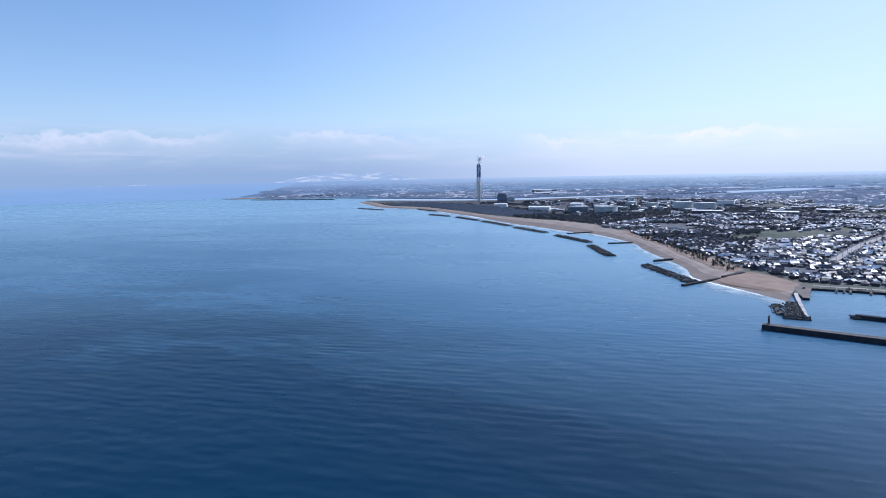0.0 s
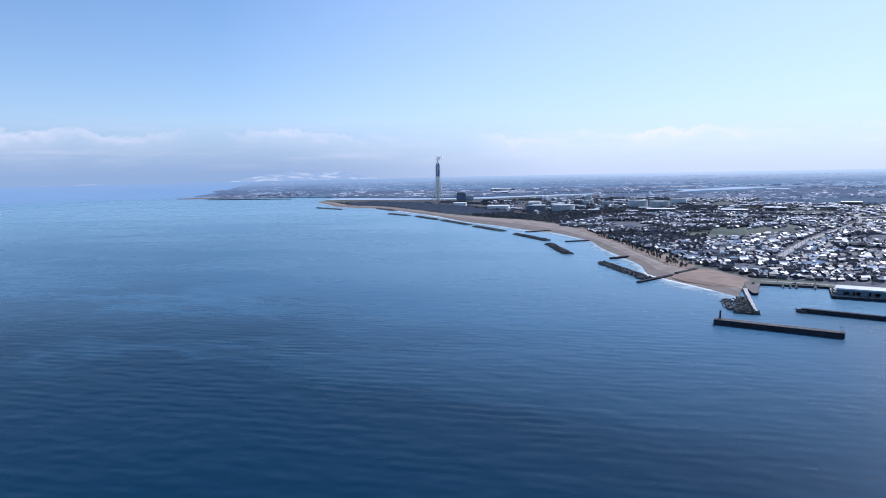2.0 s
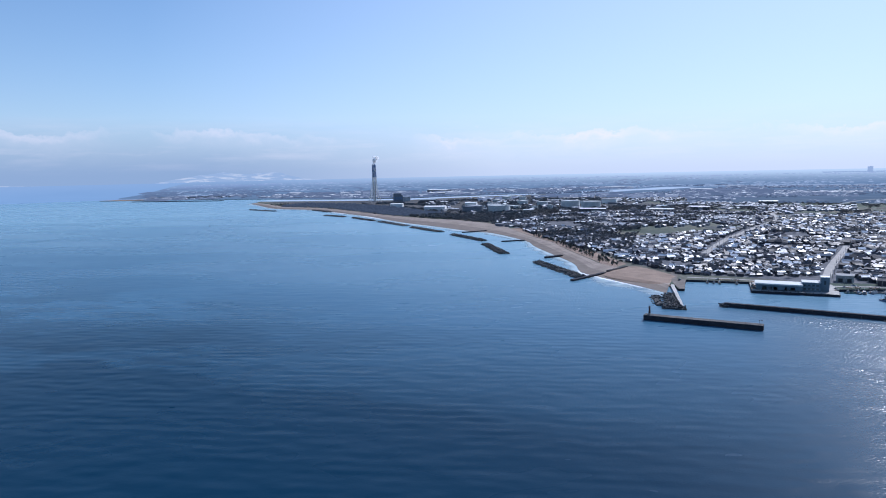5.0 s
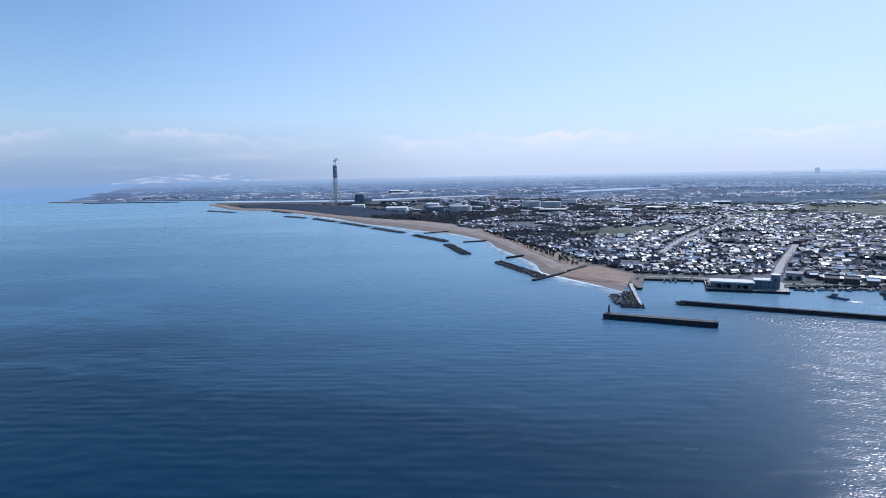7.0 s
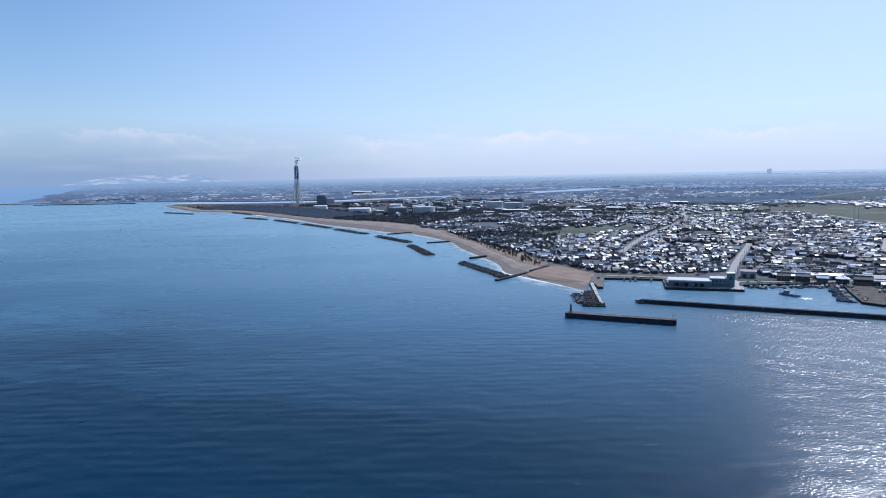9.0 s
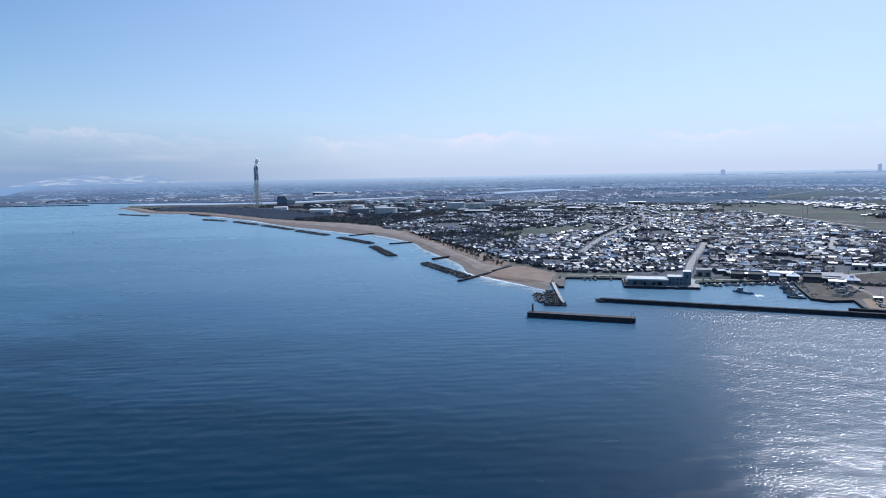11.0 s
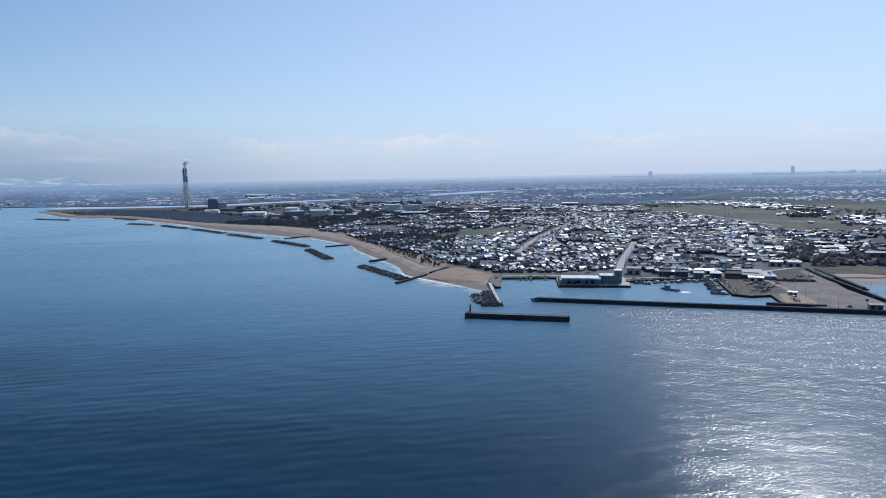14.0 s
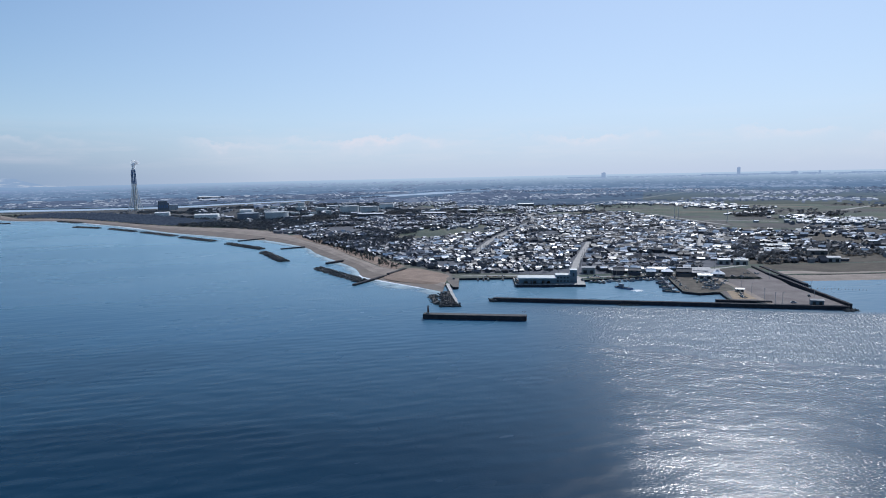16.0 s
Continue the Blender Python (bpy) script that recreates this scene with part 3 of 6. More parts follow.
# ---------------------------------------------------------------- sea, land and distance
NEAR, EDGE = 4000.0, 900.0


def fold(R):
    """Range and height at which ground R metres off is laid: beyond NEAR the far plain is drawn in and raised along the line of sight."""
    if R <= NEAR:
        return R, 0.0
    r = NEAR + EDGE * (1 - math.exp(-(R - NEAR) / EDGE))
    return r, EYE * (1 - r / R)


def far_point(az, R, lift=0.0):
    r, z = fold(R)
    return r * math.sin(radians(az)), r * math.cos(radians(az)), z + lift


def polar(name, ranges, steps, az0, az1, mat, lift=0.0):
    """A sheet of rings round the eye, from az0 to az1."""
    v = [far_point(az0 + (az1 - az0) * i / steps, R, lift) for R in ranges for i in range(steps + 1)]
    m = steps + 1
    f = [(a * m + i, (a + 1) * m + i, (a + 1) * m + i + 1, a * m + i + 1) for a in range(len(ranges) - 1) for i in range(steps)]
    return raw(name, v, f, [mat])


FAR = [4000, 4300, 4800, 5500, 7000, 9300, 15000, 19000]
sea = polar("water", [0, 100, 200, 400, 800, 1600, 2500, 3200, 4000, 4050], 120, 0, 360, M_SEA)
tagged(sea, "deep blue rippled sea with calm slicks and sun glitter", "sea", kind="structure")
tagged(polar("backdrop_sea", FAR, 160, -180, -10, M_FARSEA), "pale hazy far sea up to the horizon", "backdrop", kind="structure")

# waterline, from the river mouth to the harbour, and the back of the beach
SHORE = [(-361, 2796), (-302, 2604), (-231, 2342), (-162, 2234), (-80, 2140), (25, 1875), (92, 1672), (145, 1469), (202, 1321), (242, 1201), (272, 1150),
         (289, 1052), (294, 975), (284, 901), (279, 791), (274, 720), (259, 660), (264, 629), (271, 598), (279, 565), (286, 525)]
BACK = [(-340, 2830), (-270, 2640), (-191, 2383), (-110, 2290), (-40, 2180), (45, 1950), (118, 1740), (200, 1560), (275, 1440), (318, 1300), (322, 1196),
        (318, 1069), (318, 937), (306, 830), (300, 745), (296, 700), (303, 668), (312, 640), (318, 615), (314, 590), (306, 556)]
shore, back = smooth(SHORE, 160), smooth(BACK, 160)
RIVER_S = [(-340, 2960), (-16, 2800), (284, 2700), (526, 2810), (974, 2940)]
RIVER_N = [(974, 3110), (526, 3010), (284, 2920), (-16, 3050), (-319, 3280), (-640, 3500)]
QUAY = [(309, 553), (301, 531), (305, 529.5), (333, 574), (381, 546), (356, 506), (412, 469), (429, 491), (463, 482), (486, 474), (514, 462), (489, 433), (458, 393),
        (463, 379), (481, 373), (460, 347), (469, 316), (500, 290), (511, 281), (557, 357), (600, 405)]
EAST = [(633, 382), (698, 347), (760, 316), (900, 240), (1500, -60), (3600, -1200)]
arc = [far_point(a, NEAR)[:2] for a in range(100, -16, -2)]
outline = [tuple(p) for p in back] + QUAY + EAST + arc + [(-900, 3690)] + RIVER_N[::-1] + RIVER_S[::-1]
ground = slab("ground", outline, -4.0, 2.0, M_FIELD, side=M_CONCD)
tagged(ground, "flat coastal plain of green and brown winter paddies", "ground", kind="structure")

# far plain, from 4 km to the horizon
v, f = [], []
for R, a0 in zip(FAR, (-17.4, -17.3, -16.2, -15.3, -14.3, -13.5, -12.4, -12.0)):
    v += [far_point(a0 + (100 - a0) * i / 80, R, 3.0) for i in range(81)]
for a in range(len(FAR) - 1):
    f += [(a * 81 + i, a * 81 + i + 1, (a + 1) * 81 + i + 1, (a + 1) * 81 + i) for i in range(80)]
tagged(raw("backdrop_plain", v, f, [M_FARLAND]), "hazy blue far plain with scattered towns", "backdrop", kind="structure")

# the plain between the river and the far plain, its haze painted as glow
def in_haze(x, y):
    """Whether a place on the plain lies far enough out for the painted haze."""
    return math.hypot(x, y) > (2760.0 if math.atan2(x, y) < radians(30) else 2150.0)


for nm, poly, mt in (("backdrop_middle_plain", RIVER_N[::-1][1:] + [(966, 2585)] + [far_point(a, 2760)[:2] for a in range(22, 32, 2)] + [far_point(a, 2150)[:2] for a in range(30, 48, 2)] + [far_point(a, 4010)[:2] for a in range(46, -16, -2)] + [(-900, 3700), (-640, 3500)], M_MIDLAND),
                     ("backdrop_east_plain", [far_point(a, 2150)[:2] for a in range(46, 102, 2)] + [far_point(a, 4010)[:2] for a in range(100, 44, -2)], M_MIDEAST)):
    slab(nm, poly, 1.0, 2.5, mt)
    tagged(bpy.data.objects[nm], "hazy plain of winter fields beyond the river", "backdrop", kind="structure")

# mountains under the clouds, round the bay
v, f = [], []
for i in range(241):
    a = -48 + 160 * i / 240
    x, y = 4940 * math.sin(radians(a)), 4940 * math.cos(radians(a))
    top = 84 - 20 * max(0.0, min(1.0, (-13.0 - a) / 3.0)) - 26 * max(0.0, min(1.0, (a - 3.0) / 12.0)) + 60 * math.exp(-((a + 9.3) / 3.6) ** 2) + 46 * math.exp(-((a + 5.0) / 1.6) ** 2) + 20 * math.exp(-((a + 26.0) / 9.0) ** 2) + 9 * noise.noise((a * 0.5, 4.0, 0)) + 7 * noise.noise((a * 1.9, 7.0, 0)) + 4 * noise.noise((a * 4.7, 2.0, 0))
    v += [(x, y, 60), (x, y, top)]
for i in range(240):
    f.append((2 * i, 2 * i + 2, 2 * i + 3, 2 * i + 1))
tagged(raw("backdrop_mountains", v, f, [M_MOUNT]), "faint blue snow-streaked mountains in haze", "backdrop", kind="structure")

# beach
def lifted(line, z):
    return np.hstack([line, np.full((len(line), 1), z)])


sea_side = shore + (shore - back) / np.linalg.norm(shore - back, axis=1)[:, None] * 6
tagged(loft("beach", [lifted(back + (back - shore) * 0.1, 2.03), lifted(back * 0.78 + shore * 0.22, 2.3), lifted(back * 0.6 + shore * 0.4, 1.6), lifted(shore * 0.52 + back * 0.48, 1.25)], M_SAND),
       "pale brown sandy beach along the sea", "beach", kind="structure")
tagged(loft("wet_beach", [lifted(shore * 0.52 + back * 0.48, 1.25), lifted(shore * 0.75 + back * 0.25, 0.55), lifted(shore, 0.05), lifted(sea_side, -0.7)], M_WETSAND), "wet dark sand at the waterline", "beach", kind="structure")

# pale shallows over the sand, broken along their outer edge
M_SHALLOW = bpy.data.materials.new("shallow_water")
M_SHALLOW.use_nodes = True
n, k = M_SHALLOW.node_tree.nodes, M_SHALLOW.node_tree.links
b = n["Principled BSDF"]
b.inputs["Base Color"].default_value, b.inputs["Roughness"].default_value, b.inputs["Specular IOR Level"].default_value = (0.42, 0.52, 0.55, 1), 0.3, 0.2
near_, no, geo = n.new("ShaderNodeAttribute"), n.new("ShaderNodeTexNoise"), n.new("ShaderNodeNewGeometry")
near_.attribute_name = "shoaling"
k.new(geo.outputs["Position"], no.inputs[0])
no.inputs["Scale"].default_value, no.inputs["Detail"].default_value, no.inputs["Roughness"].default_value = 0.03, 6, 0.62
k.new(ramp_node(n, k, math_node(n, k, "MULTIPLY_ADD", no.outputs[0], 1.3, math_node(n, k, "MULTIPLY_ADD", near_.outputs["Fac"], 0.95, -1.02)), [(0.0, (0, 0, 0)), (0.5, (0.85, 0.85, 0.85))]).outputs[0], b.inputs["Alpha"])
out_dir = (shore - back) / np.linalg.norm(shore - back, axis=1)[:, None]
steps = (1.0, 8.0, 18.0, 30.0, 44.0)
shallow = loft("water_shallows", [lifted(shore + out_dir * d, 0.03) for d in steps], M_SHALLOW)
grade = shallow.data.attributes.new("shoaling", "FLOAT", "POINT")
for i, q in enumerate(grade.data):
    q.value = 1.0 - steps[i // len(shore)] / steps[-1]
tagged(shallow, "pale blue-green shallows along the sandy beach", "sea", kind="structure")

# ---------------------------------------------------------------- harbour works
def wall_line(name, label, a, b, width, z0, z1, mat, pieces=1, cap=None, category="sea wall", gap=0.12):
    """A straight concrete work from a to b in blocks with open joints; cap: (width, height, offset) of a parapet."""
    a, b = Vector(a), Vector(b)
    d = b - a
    turn = math.degrees(math.atan2(d.y, d.x))
    root = thing(name, label, category, m=pose(a.x, a.y, 0, 0, 0, turn))
    step = d.length / pieces
    for i in range(pieces):
        w = step - gap
        part("block", boxes((step * (i + 0.5), 0, z0, w, width, z1 - z0)), mat, root)
        if cap:
            cw, ch, off = cap[:3]
            part("parapet", boxes((step * (i + 0.5), off, z1, w, cw, ch + 0.06 * random.uniform(-1, 1))), cap[3] if len(cap) > 3 else mat, root)
    return root


def tetrapod():
    """Vertices and faces of a four-legged armour block about one metre across."""
    v, f = [], []
    for d in ((1, 1, 1), (-1, -1, 1), (-1, 1, -1), (1, -1, -1)):
        d = Vector(d).normalized()
        u = d.orthogonal().normalized()
        w = d.cross(u)
        o = len(v)
        for r, h in ((0.2, 0.0), (0.12, 0.55)):
            v += [d * h + (u * math.cos(t) + w * math.sin(t)) * r for t in (i * math.pi * 2 / 5 for i in range(5))]
        f += [(o + i, o + (i + 1) % 5, o + 5 + (i + 1) % 5, o + 5 + i) for i in range(5)] + [tuple(o + 5 + i for i in range(5))]
    return np.array([tuple(p) for p in v]), f


TETRA_V, TETRA_F = tetrapod()


def armour(name, label, line, width, top, count, size=3.2, seed=1):
    """A mound of armour blocks along a line, heaped over a rubble core."""
    rng = np.random.RandomState(seed)
    p = along(line, 60)
    t = np.gradient(p, axis=0)
    t /= np.linalg.norm(t, axis=1)[:, None]
    v, f = [], []
    for s in range(len(p)):
        nx, ny = -t[s, 1], t[s, 0]
        for off, z in ((-1.0, -1.2), (-0.45, top * 0.62), (0.45, top * 0.62), (1.0, -1.2)):
            q = off * width / 2 * (0.4 if s in (0, len(p) - 1) else 1) + rng.uniform(-0.5, 0.5)
            v.append((p[s, 0] + nx * q, p[s, 1] + ny * q, z + rng.uniform(-0.3, 0.3)))
    for s in range(len(p) - 1):
        f += [(4 * s + i, 4 * s + i + 1, 4 * s + 5 + i, 4 * s + 4 + i) for i in range(3)]
    for _ in range(count):
        s = rng.randint(len(p))
        q = rng.uniform(-1, 1)
        z = top * (1 - abs(q) ** 1.6) * 0.9 - 0.3 + rng.uniform(-0.3, 0.25)
        m = np.array(Euler(rng.uniform(0, 6.28, 3)).to_matrix()) * size * rng.uniform(0.85, 1.15)
        o = len(v)
        jit = rng.uniform(-2, 2)
        c = np.array([p[s, 0] - t[s, 1] * q * width / 2 + t[s, 0] * jit, p[s, 1] + t[s, 0] * q * width / 2 + t[s, 1] * jit, z])
        v += [tuple(x) for x in TETRA_V @ m.T + c]
        f += [tuple(o + i for i in q_) for q_ in TETRA_F]
    return tagged(raw(name, v, f, [M_ARMOUR]), label, "breakwater", "tetrapod breakwaters")


BREAKWATERS = [((-295, 2267), (-190, 2116)), ((-80, 2127), (-20, 1981)), ((-35, 1820), (20, 1724)), ((37, 1687), (88, 1542)), ((96, 1517), (146, 1357)),
               ((150, 1323), (192, 1192)), ((201, 1136), (233, 1004)), ((223, 966), (220, 834)), ((237, 751), (246, 618))]
for i, (a, b) in enumerate(BREAKWATERS):
    near = i > 5
    a, b = Vector(a).lerp(Vector(b), 0.04), Vector(a).lerp(Vector(b), 0.95)
    armour("tetrapod_breakwater", "detached breakwater heaped with dark concrete tetrapods", (a, b), 15 if near else 17, 2.6, 330 if near else 200, seed=i + 3)

# groynes on the beach
for a, b, z in (((226, 1165), (276, 1182), 1.7), ((255, 988), (294, 992), 1.7), ((258, 780), (284, 791), 2.2), ((229, 608), (279, 643), 1.7), ((283, 644), (315, 668), 3.2)):
    wall_line("beach_groyne", "low dark concrete groyne running off the sandy beach", a, b, 4.0, -2.5, z, M_CONCD, 4, category="groyne")

# offshore mole with its light
mole = wall_line("offshore_mole", "detached concrete mole with a weathered brown-grey top", (220.6, 436.6), (281.6, 386.0), 6.6, -4, 3.3, M_CONCD, 7, cap=(6.3, 0.3, 0.0, M_MOLETOP), category="mole")
light = thing("harbour_light", "small dark red harbour light on the mole's end", "lighthouse", m=pose(223.6, 434.6, 3.6))
part("base", tubes(((0, 0, 0), (0, 0, 0.9), 1.3, 1.15, 12)), M_CONC, light)
part("tower", tubes(((0, 0, 0.9), (0, 0, 4.9), 0.8, 0.55, 14)), M_RED, light)
gal = part("gallery", tubes(((0, 0, 4.9), (0, 0, 5.1), 1.05, 1.05, 14)), M_RED, light)
for i in range(6):
    a = i * math.pi / 3
    part("railing_post", tubes(((math.cos(a), math.sin(a), 5.1), (math.cos(a), math.sin(a), 5.9), 0.05, 0.05, 5)), M_RED, gal)
part("lantern", tubes(((0, 0, 5.1), (0, 0, 6.0), 0.4, 0.4, 10)), M_GLASS, light)
part("cap", tubes(((0, 0, 6.0), (0, 0, 6.6), 0.5, 0.06, 10)), M_RED, light)
for x, y in ((280.0, 388.6), (281.4, 387.8)):
    mp_ = thing("marker_post", "short steel marker post on the mole", "post", m=pose(x, y, 3.6))
    part("shaft", tubes(((0, 0, 0), (0, 0, 2.4), 0.1, 0.1, 8)), M_STEEL, mp_)
    part("head", boxes((0, 0, 2.4, 0.5, 0.5, 0.4)), M_RED, mp_)

# long outer jetty: caissons with a high seaward parapet
jetty = wall_line("outer_jetty", "long dark concrete outer breakwater with a high sea parapet", (302.3, 463.2), (507, 277.6), 8.0, -5, 2.3, M_CONCD, 18, cap=(2.2, 0.8, -2.9), category="breakwater")
armour("jetty_head_armour", "dark tetrapods round the breakwater's head", ((299.5, 462), (303, 459)), 8, 1.8, 30, seed=31)
armour("jetty_toe_armour", "dark tetrapods at the foot of the breakwater", ((376, 388.0), (388, 377.0)), 4, 0.8, 22, 2.2, seed=32)
armour("jetty_corner_armour", "dark tetrapods at the breakwater's end", ((499, 275), (508, 272)), 6, 1.4, 30, 2.4, seed=33)

# west jetty between beach and harbour
M_YARD = material("dirty_yard_concrete", (0.06, 0.054, 0.047), (0.14, 0.122, 0.10), 0.9, 7, 1.2, 0.2, spec=0.12)
west = [(309.5, 557.0), (304.0, 547.0), (292.5, 522.0), (281.5, 497.5), (273.0, 478.0), (266.0, 463.0)]
west_jetty = thing("west_jetty", "narrow pale concrete jetty cap between beach and harbour", "jetty")
for (x0, y0), (x1, y1), wide in zip(west, west[1:], (3.6, 3.2, 2.8, 2.4, 2.0)):
    run = math.hypot(x1 - x0, y1 - y0)
    for i in range(max(1, round(run / 9))):
        step_ = run / max(1, round(run / 9))
        q = (i + 0.5) * step_ / run
        part("cap_block", boxes((x0 + (x1 - x0) * q, y0 + (y1 - y0) * q, -2.5, step_ - 0.15, wide, 4.5 + random.uniform(-0.12, 0.12), math.degrees(math.atan2(y1 - y0, x1 - x0)))), M_PALECONC, west_jetty)
armour("west_jetty_armour", "dark tetrapods heaped on the beach side of the jetty", ((283, 515), (260, 466)), 13, 2.3, 150, 3.0, seed=40)
armour("jetty_foot_armour", "dark tetrapods strewn in the water off the jetty", ((268, 512), (254, 476)), 9, 1.1, 42, 3.0, seed=42)
armour("jetty_tip_armour", "dark tetrapods round the jetty's tip", ((251, 468), (266, 461)), 9, 2.0, 70, 3.0, seed=41)
slab("pavement_quay", [(301.5, 530.5), (310, 556), (322, 584), (332.5, 574), (305.6, 529)], -3, 2.12, M_QUAY, side=M_CONCD)
tagged(bpy.data.objects["pavement_quay"], "pale concrete quay", "quay", kind="structure")

# quays and yard
APRON = [(560, 428), (624, 447), (598, 404), (556.5, 357), (511, 281.5), (470, 317), (461, 346), (482, 372), (500, 372)]
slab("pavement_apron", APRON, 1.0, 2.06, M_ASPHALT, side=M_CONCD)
tagged(bpy.data.objects["pavement_apron"], "wide grey asphalt harbour apron", "apron", kind="structure")
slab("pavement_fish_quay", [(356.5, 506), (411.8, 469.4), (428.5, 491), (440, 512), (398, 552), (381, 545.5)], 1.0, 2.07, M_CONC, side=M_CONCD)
tagged(bpy.data.objects["pavement_fish_quay"], "pale concrete fish-landing quay", "quay", kind="structure")
slab("pavement_yard", [(515, 461), (490, 433), (459, 393), (464, 380), (482, 374), (500, 374), (558, 430), (548, 470)], 1.0, 2.05, M_YARD, side=M_CONCD)
tagged(bpy.data.objects["pavement_yard"], "worn concrete boat yard", "yard", kind="structure")
slab("ground_verge", [(592, 461), (621, 452), (570, 394), (543, 415)], 1.0, 2.09, material("rough_winter_grass", (0.062, 0.056, 0.052), (0.125, 0.108, 0.092), 0.95, 12, 1.5, 0.3, spec=0.1))
tagged(bpy.data.objects["ground_verge"], "dry grass verge beside the apron", "verge", kind="structure")
slab("ground_sandy_yard", [(490, 373), (463, 346), (479, 333), (505, 364)], 1.0, 2.10, M_YARDSAND)
tagged(bpy.data.objects["ground_sandy_yard"], "sandy boat yard", "yard", kind="structure")
HEADLAND = [(287, 644), (315, 667), (328, 664), (333, 620), (331, 594), (322, 584), (308, 562), (298, 568), (289, 593), (280, 620)]
mound("ground_headland", [tuple(q) for q in smooth(HEADLAND + HEADLAND[:1], 60)[:-1]], 2.36, 9.0, 0.75, M_SCRUB)
tagged(bpy.data.objects["ground_headland"], "brown dry-grass headland behind the beach", "headland", kind="structure")
wall_line("inner_mole", "short dark inner mole inside the harbour", (445, 349), (476, 320), 3, -3, 3.2, M_CONCD, 4, category="mole")
wall_line("apron_sea_wall", "dark concrete sea wall along the apron", (598, 407), (509, 277), 2.6, -3, 4.2, M_CONCD, 12)
wall_line("apron_sea_wall", "dark concrete sea wall along the apron", (632, 450), (598, 407), 2.2, 0.5, 3.6, M_CONCD, 4)
wall_line("east_groyne", "dark stone groyne beside the east beach", (642, 446), (573, 352), 3.6, -2, 3.0, M_CONCD, 9, category="groyne")
armour("east_groyne_armour", "dark tetrapods at the east groyne", ((606, 396), (575, 353)), 7, 1.7, 80, 2.4, seed=44)
EASTW = smooth([(596, 372), (607, 366), (633, 350), (668, 331), (760, 282), (900, 205)], 60)
EASTB = smooth([(612, 402), (634, 392), (660, 374), (702, 352), (765, 320), (905, 246)], 60)
EASTS = EASTW + (EASTW - EASTB) * 0.15
tagged(loft("beach_east", [lifted(EASTB + (EASTB - EASTW) * 0.5, 2.04), lifted(EASTB, 2.05), lifted(EASTW * 0.7 + EASTB * 0.3, 0.7), lifted(EASTS, -0.7)], M_SAND), "sandy beach east of the harbour", "beach", kind="structure")
M_SOIL = material("bare_winter_soil", (0.070, 0.062, 0.053), (0.125, 0.108, 0.088), 0.95, 26, 3.0, spec=0.1)
slab("ground_brown_field", [(625, 438), (655, 452), (760, 395), (905, 300), (890, 255), (770, 325), (705, 358), (662, 380)], 1.0, 2.07, M_SOIL)
tagged(bpy.data.objects["ground_brown_field"], "brown bare fields behind the east beach", "field", kind="structure")
for i in range(15):
    q = i / 14
    pst = thing("net_stake", "dark timber stake standing in the shallow sea", "stake", "net stakes in the sea", pose(570 + 26 * q, 340 - 28 * q, -2))
    part("shaft", tubes(((0, 0, 0), (0.5, -0.3, 3.3), 0.18, 0.14, 6)), M_WOOD, pst)

# streets
STREETS = [[(430, 512), (473, 557), (515, 602), (575, 662), (628, 714), (671, 758)], [(440, 728), (459, 748), (572, 879), (697, 1003), (886, 1184)], [(727, 598), (888, 727)],
           [(341, 586), (386, 556), (434, 506), (466, 492), (516, 472), (560, 466), (640, 462)], [(1186, 1438), (1566, 1716), (1839, 1798), (2373, 2077), (2906, 2320)],
           [(1380, 870), (1477, 884), (1674, 931), (1918, 977)], [(886, 1184), (935, 1254), (992, 1344), (1068, 1400), (1186, 1438)]]
for s, w in zip(STREETS, (8, 9, 8, 5, 14, 8, 9)):
    tagged(ribbon("road", smooth(s, 40), w, 2.62 if w == 14 else 2.14, M_MIDROAD if w == 14 else M_ROAD), "pale grey road through the coastal town", "road", kind="structure")

tagged(ribbon("road", smooth([(546, 436), (526, 401.5), (501, 362), (479, 331), (469, 315)], 30), 5, 2.15, M_SAND), "sandy track along the edge of the apron", "road", kind="structure")

for s, w in (([(1219, 1152), (1129, 957), (1066, 810)], 7), ([(1137, 925), (1211, 806)], 6), ([(1496, 891), (1822, 955)], 8), ([(986, 1080), (965, 927), (970, 848)], 6)):
    tagged(ribbon("road", smooth(s, 24), w, 2.14, M_ROAD), "pale farm road between winter fields", "road", kind="structure")

tagged(ribbon("road", smooth([(324, 582), (334, 598), (346, 622), (360, 645), (376, 664)], 24), 6, 2.16, M_QUAY), "pale lane from the quay into the town", "road", kind="structure")

# surf
for a, b, w in ((149, 159, 2.4), (74, 86, 4.5), (60, 68, 4.0), (50, 57, 3.5)):
    line = (sea_side * 0.5 + shore * 0.5)[a:b]
    bm = bmesh.new()
    pts = along(line, 70)
    rng = np.random.RandomState(a)
    prev = None
    for q, p in enumerate(pts):
        wd = w * (0.35 + 0.8 * rng.rand()) * math.sin(math.pi * min(1, (q + 0.5) / 69)) ** 0.4
        cur = [bm.verts.new((p[0] + o * wd, p[1], z)) for o, z in ((-1, 0.04), (-0.3, 0.3), (1, 0.06))]
        if prev:
            for i in range(2):
                bm.faces.new((prev[i], prev[i + 1], cur[i + 1], cur[i]))
        prev = cur
    tagged(part("surf", bm, M_FOAM), "thin white line of breaking surf", "surf", kind="stuff")


# ---------------------------------------------------------------- houses
U, V = Vector((0.695, 0.719)), Vector((0.719, -0.695))
GRID_TURN = math.degrees(math.atan2(V.y, V.x))


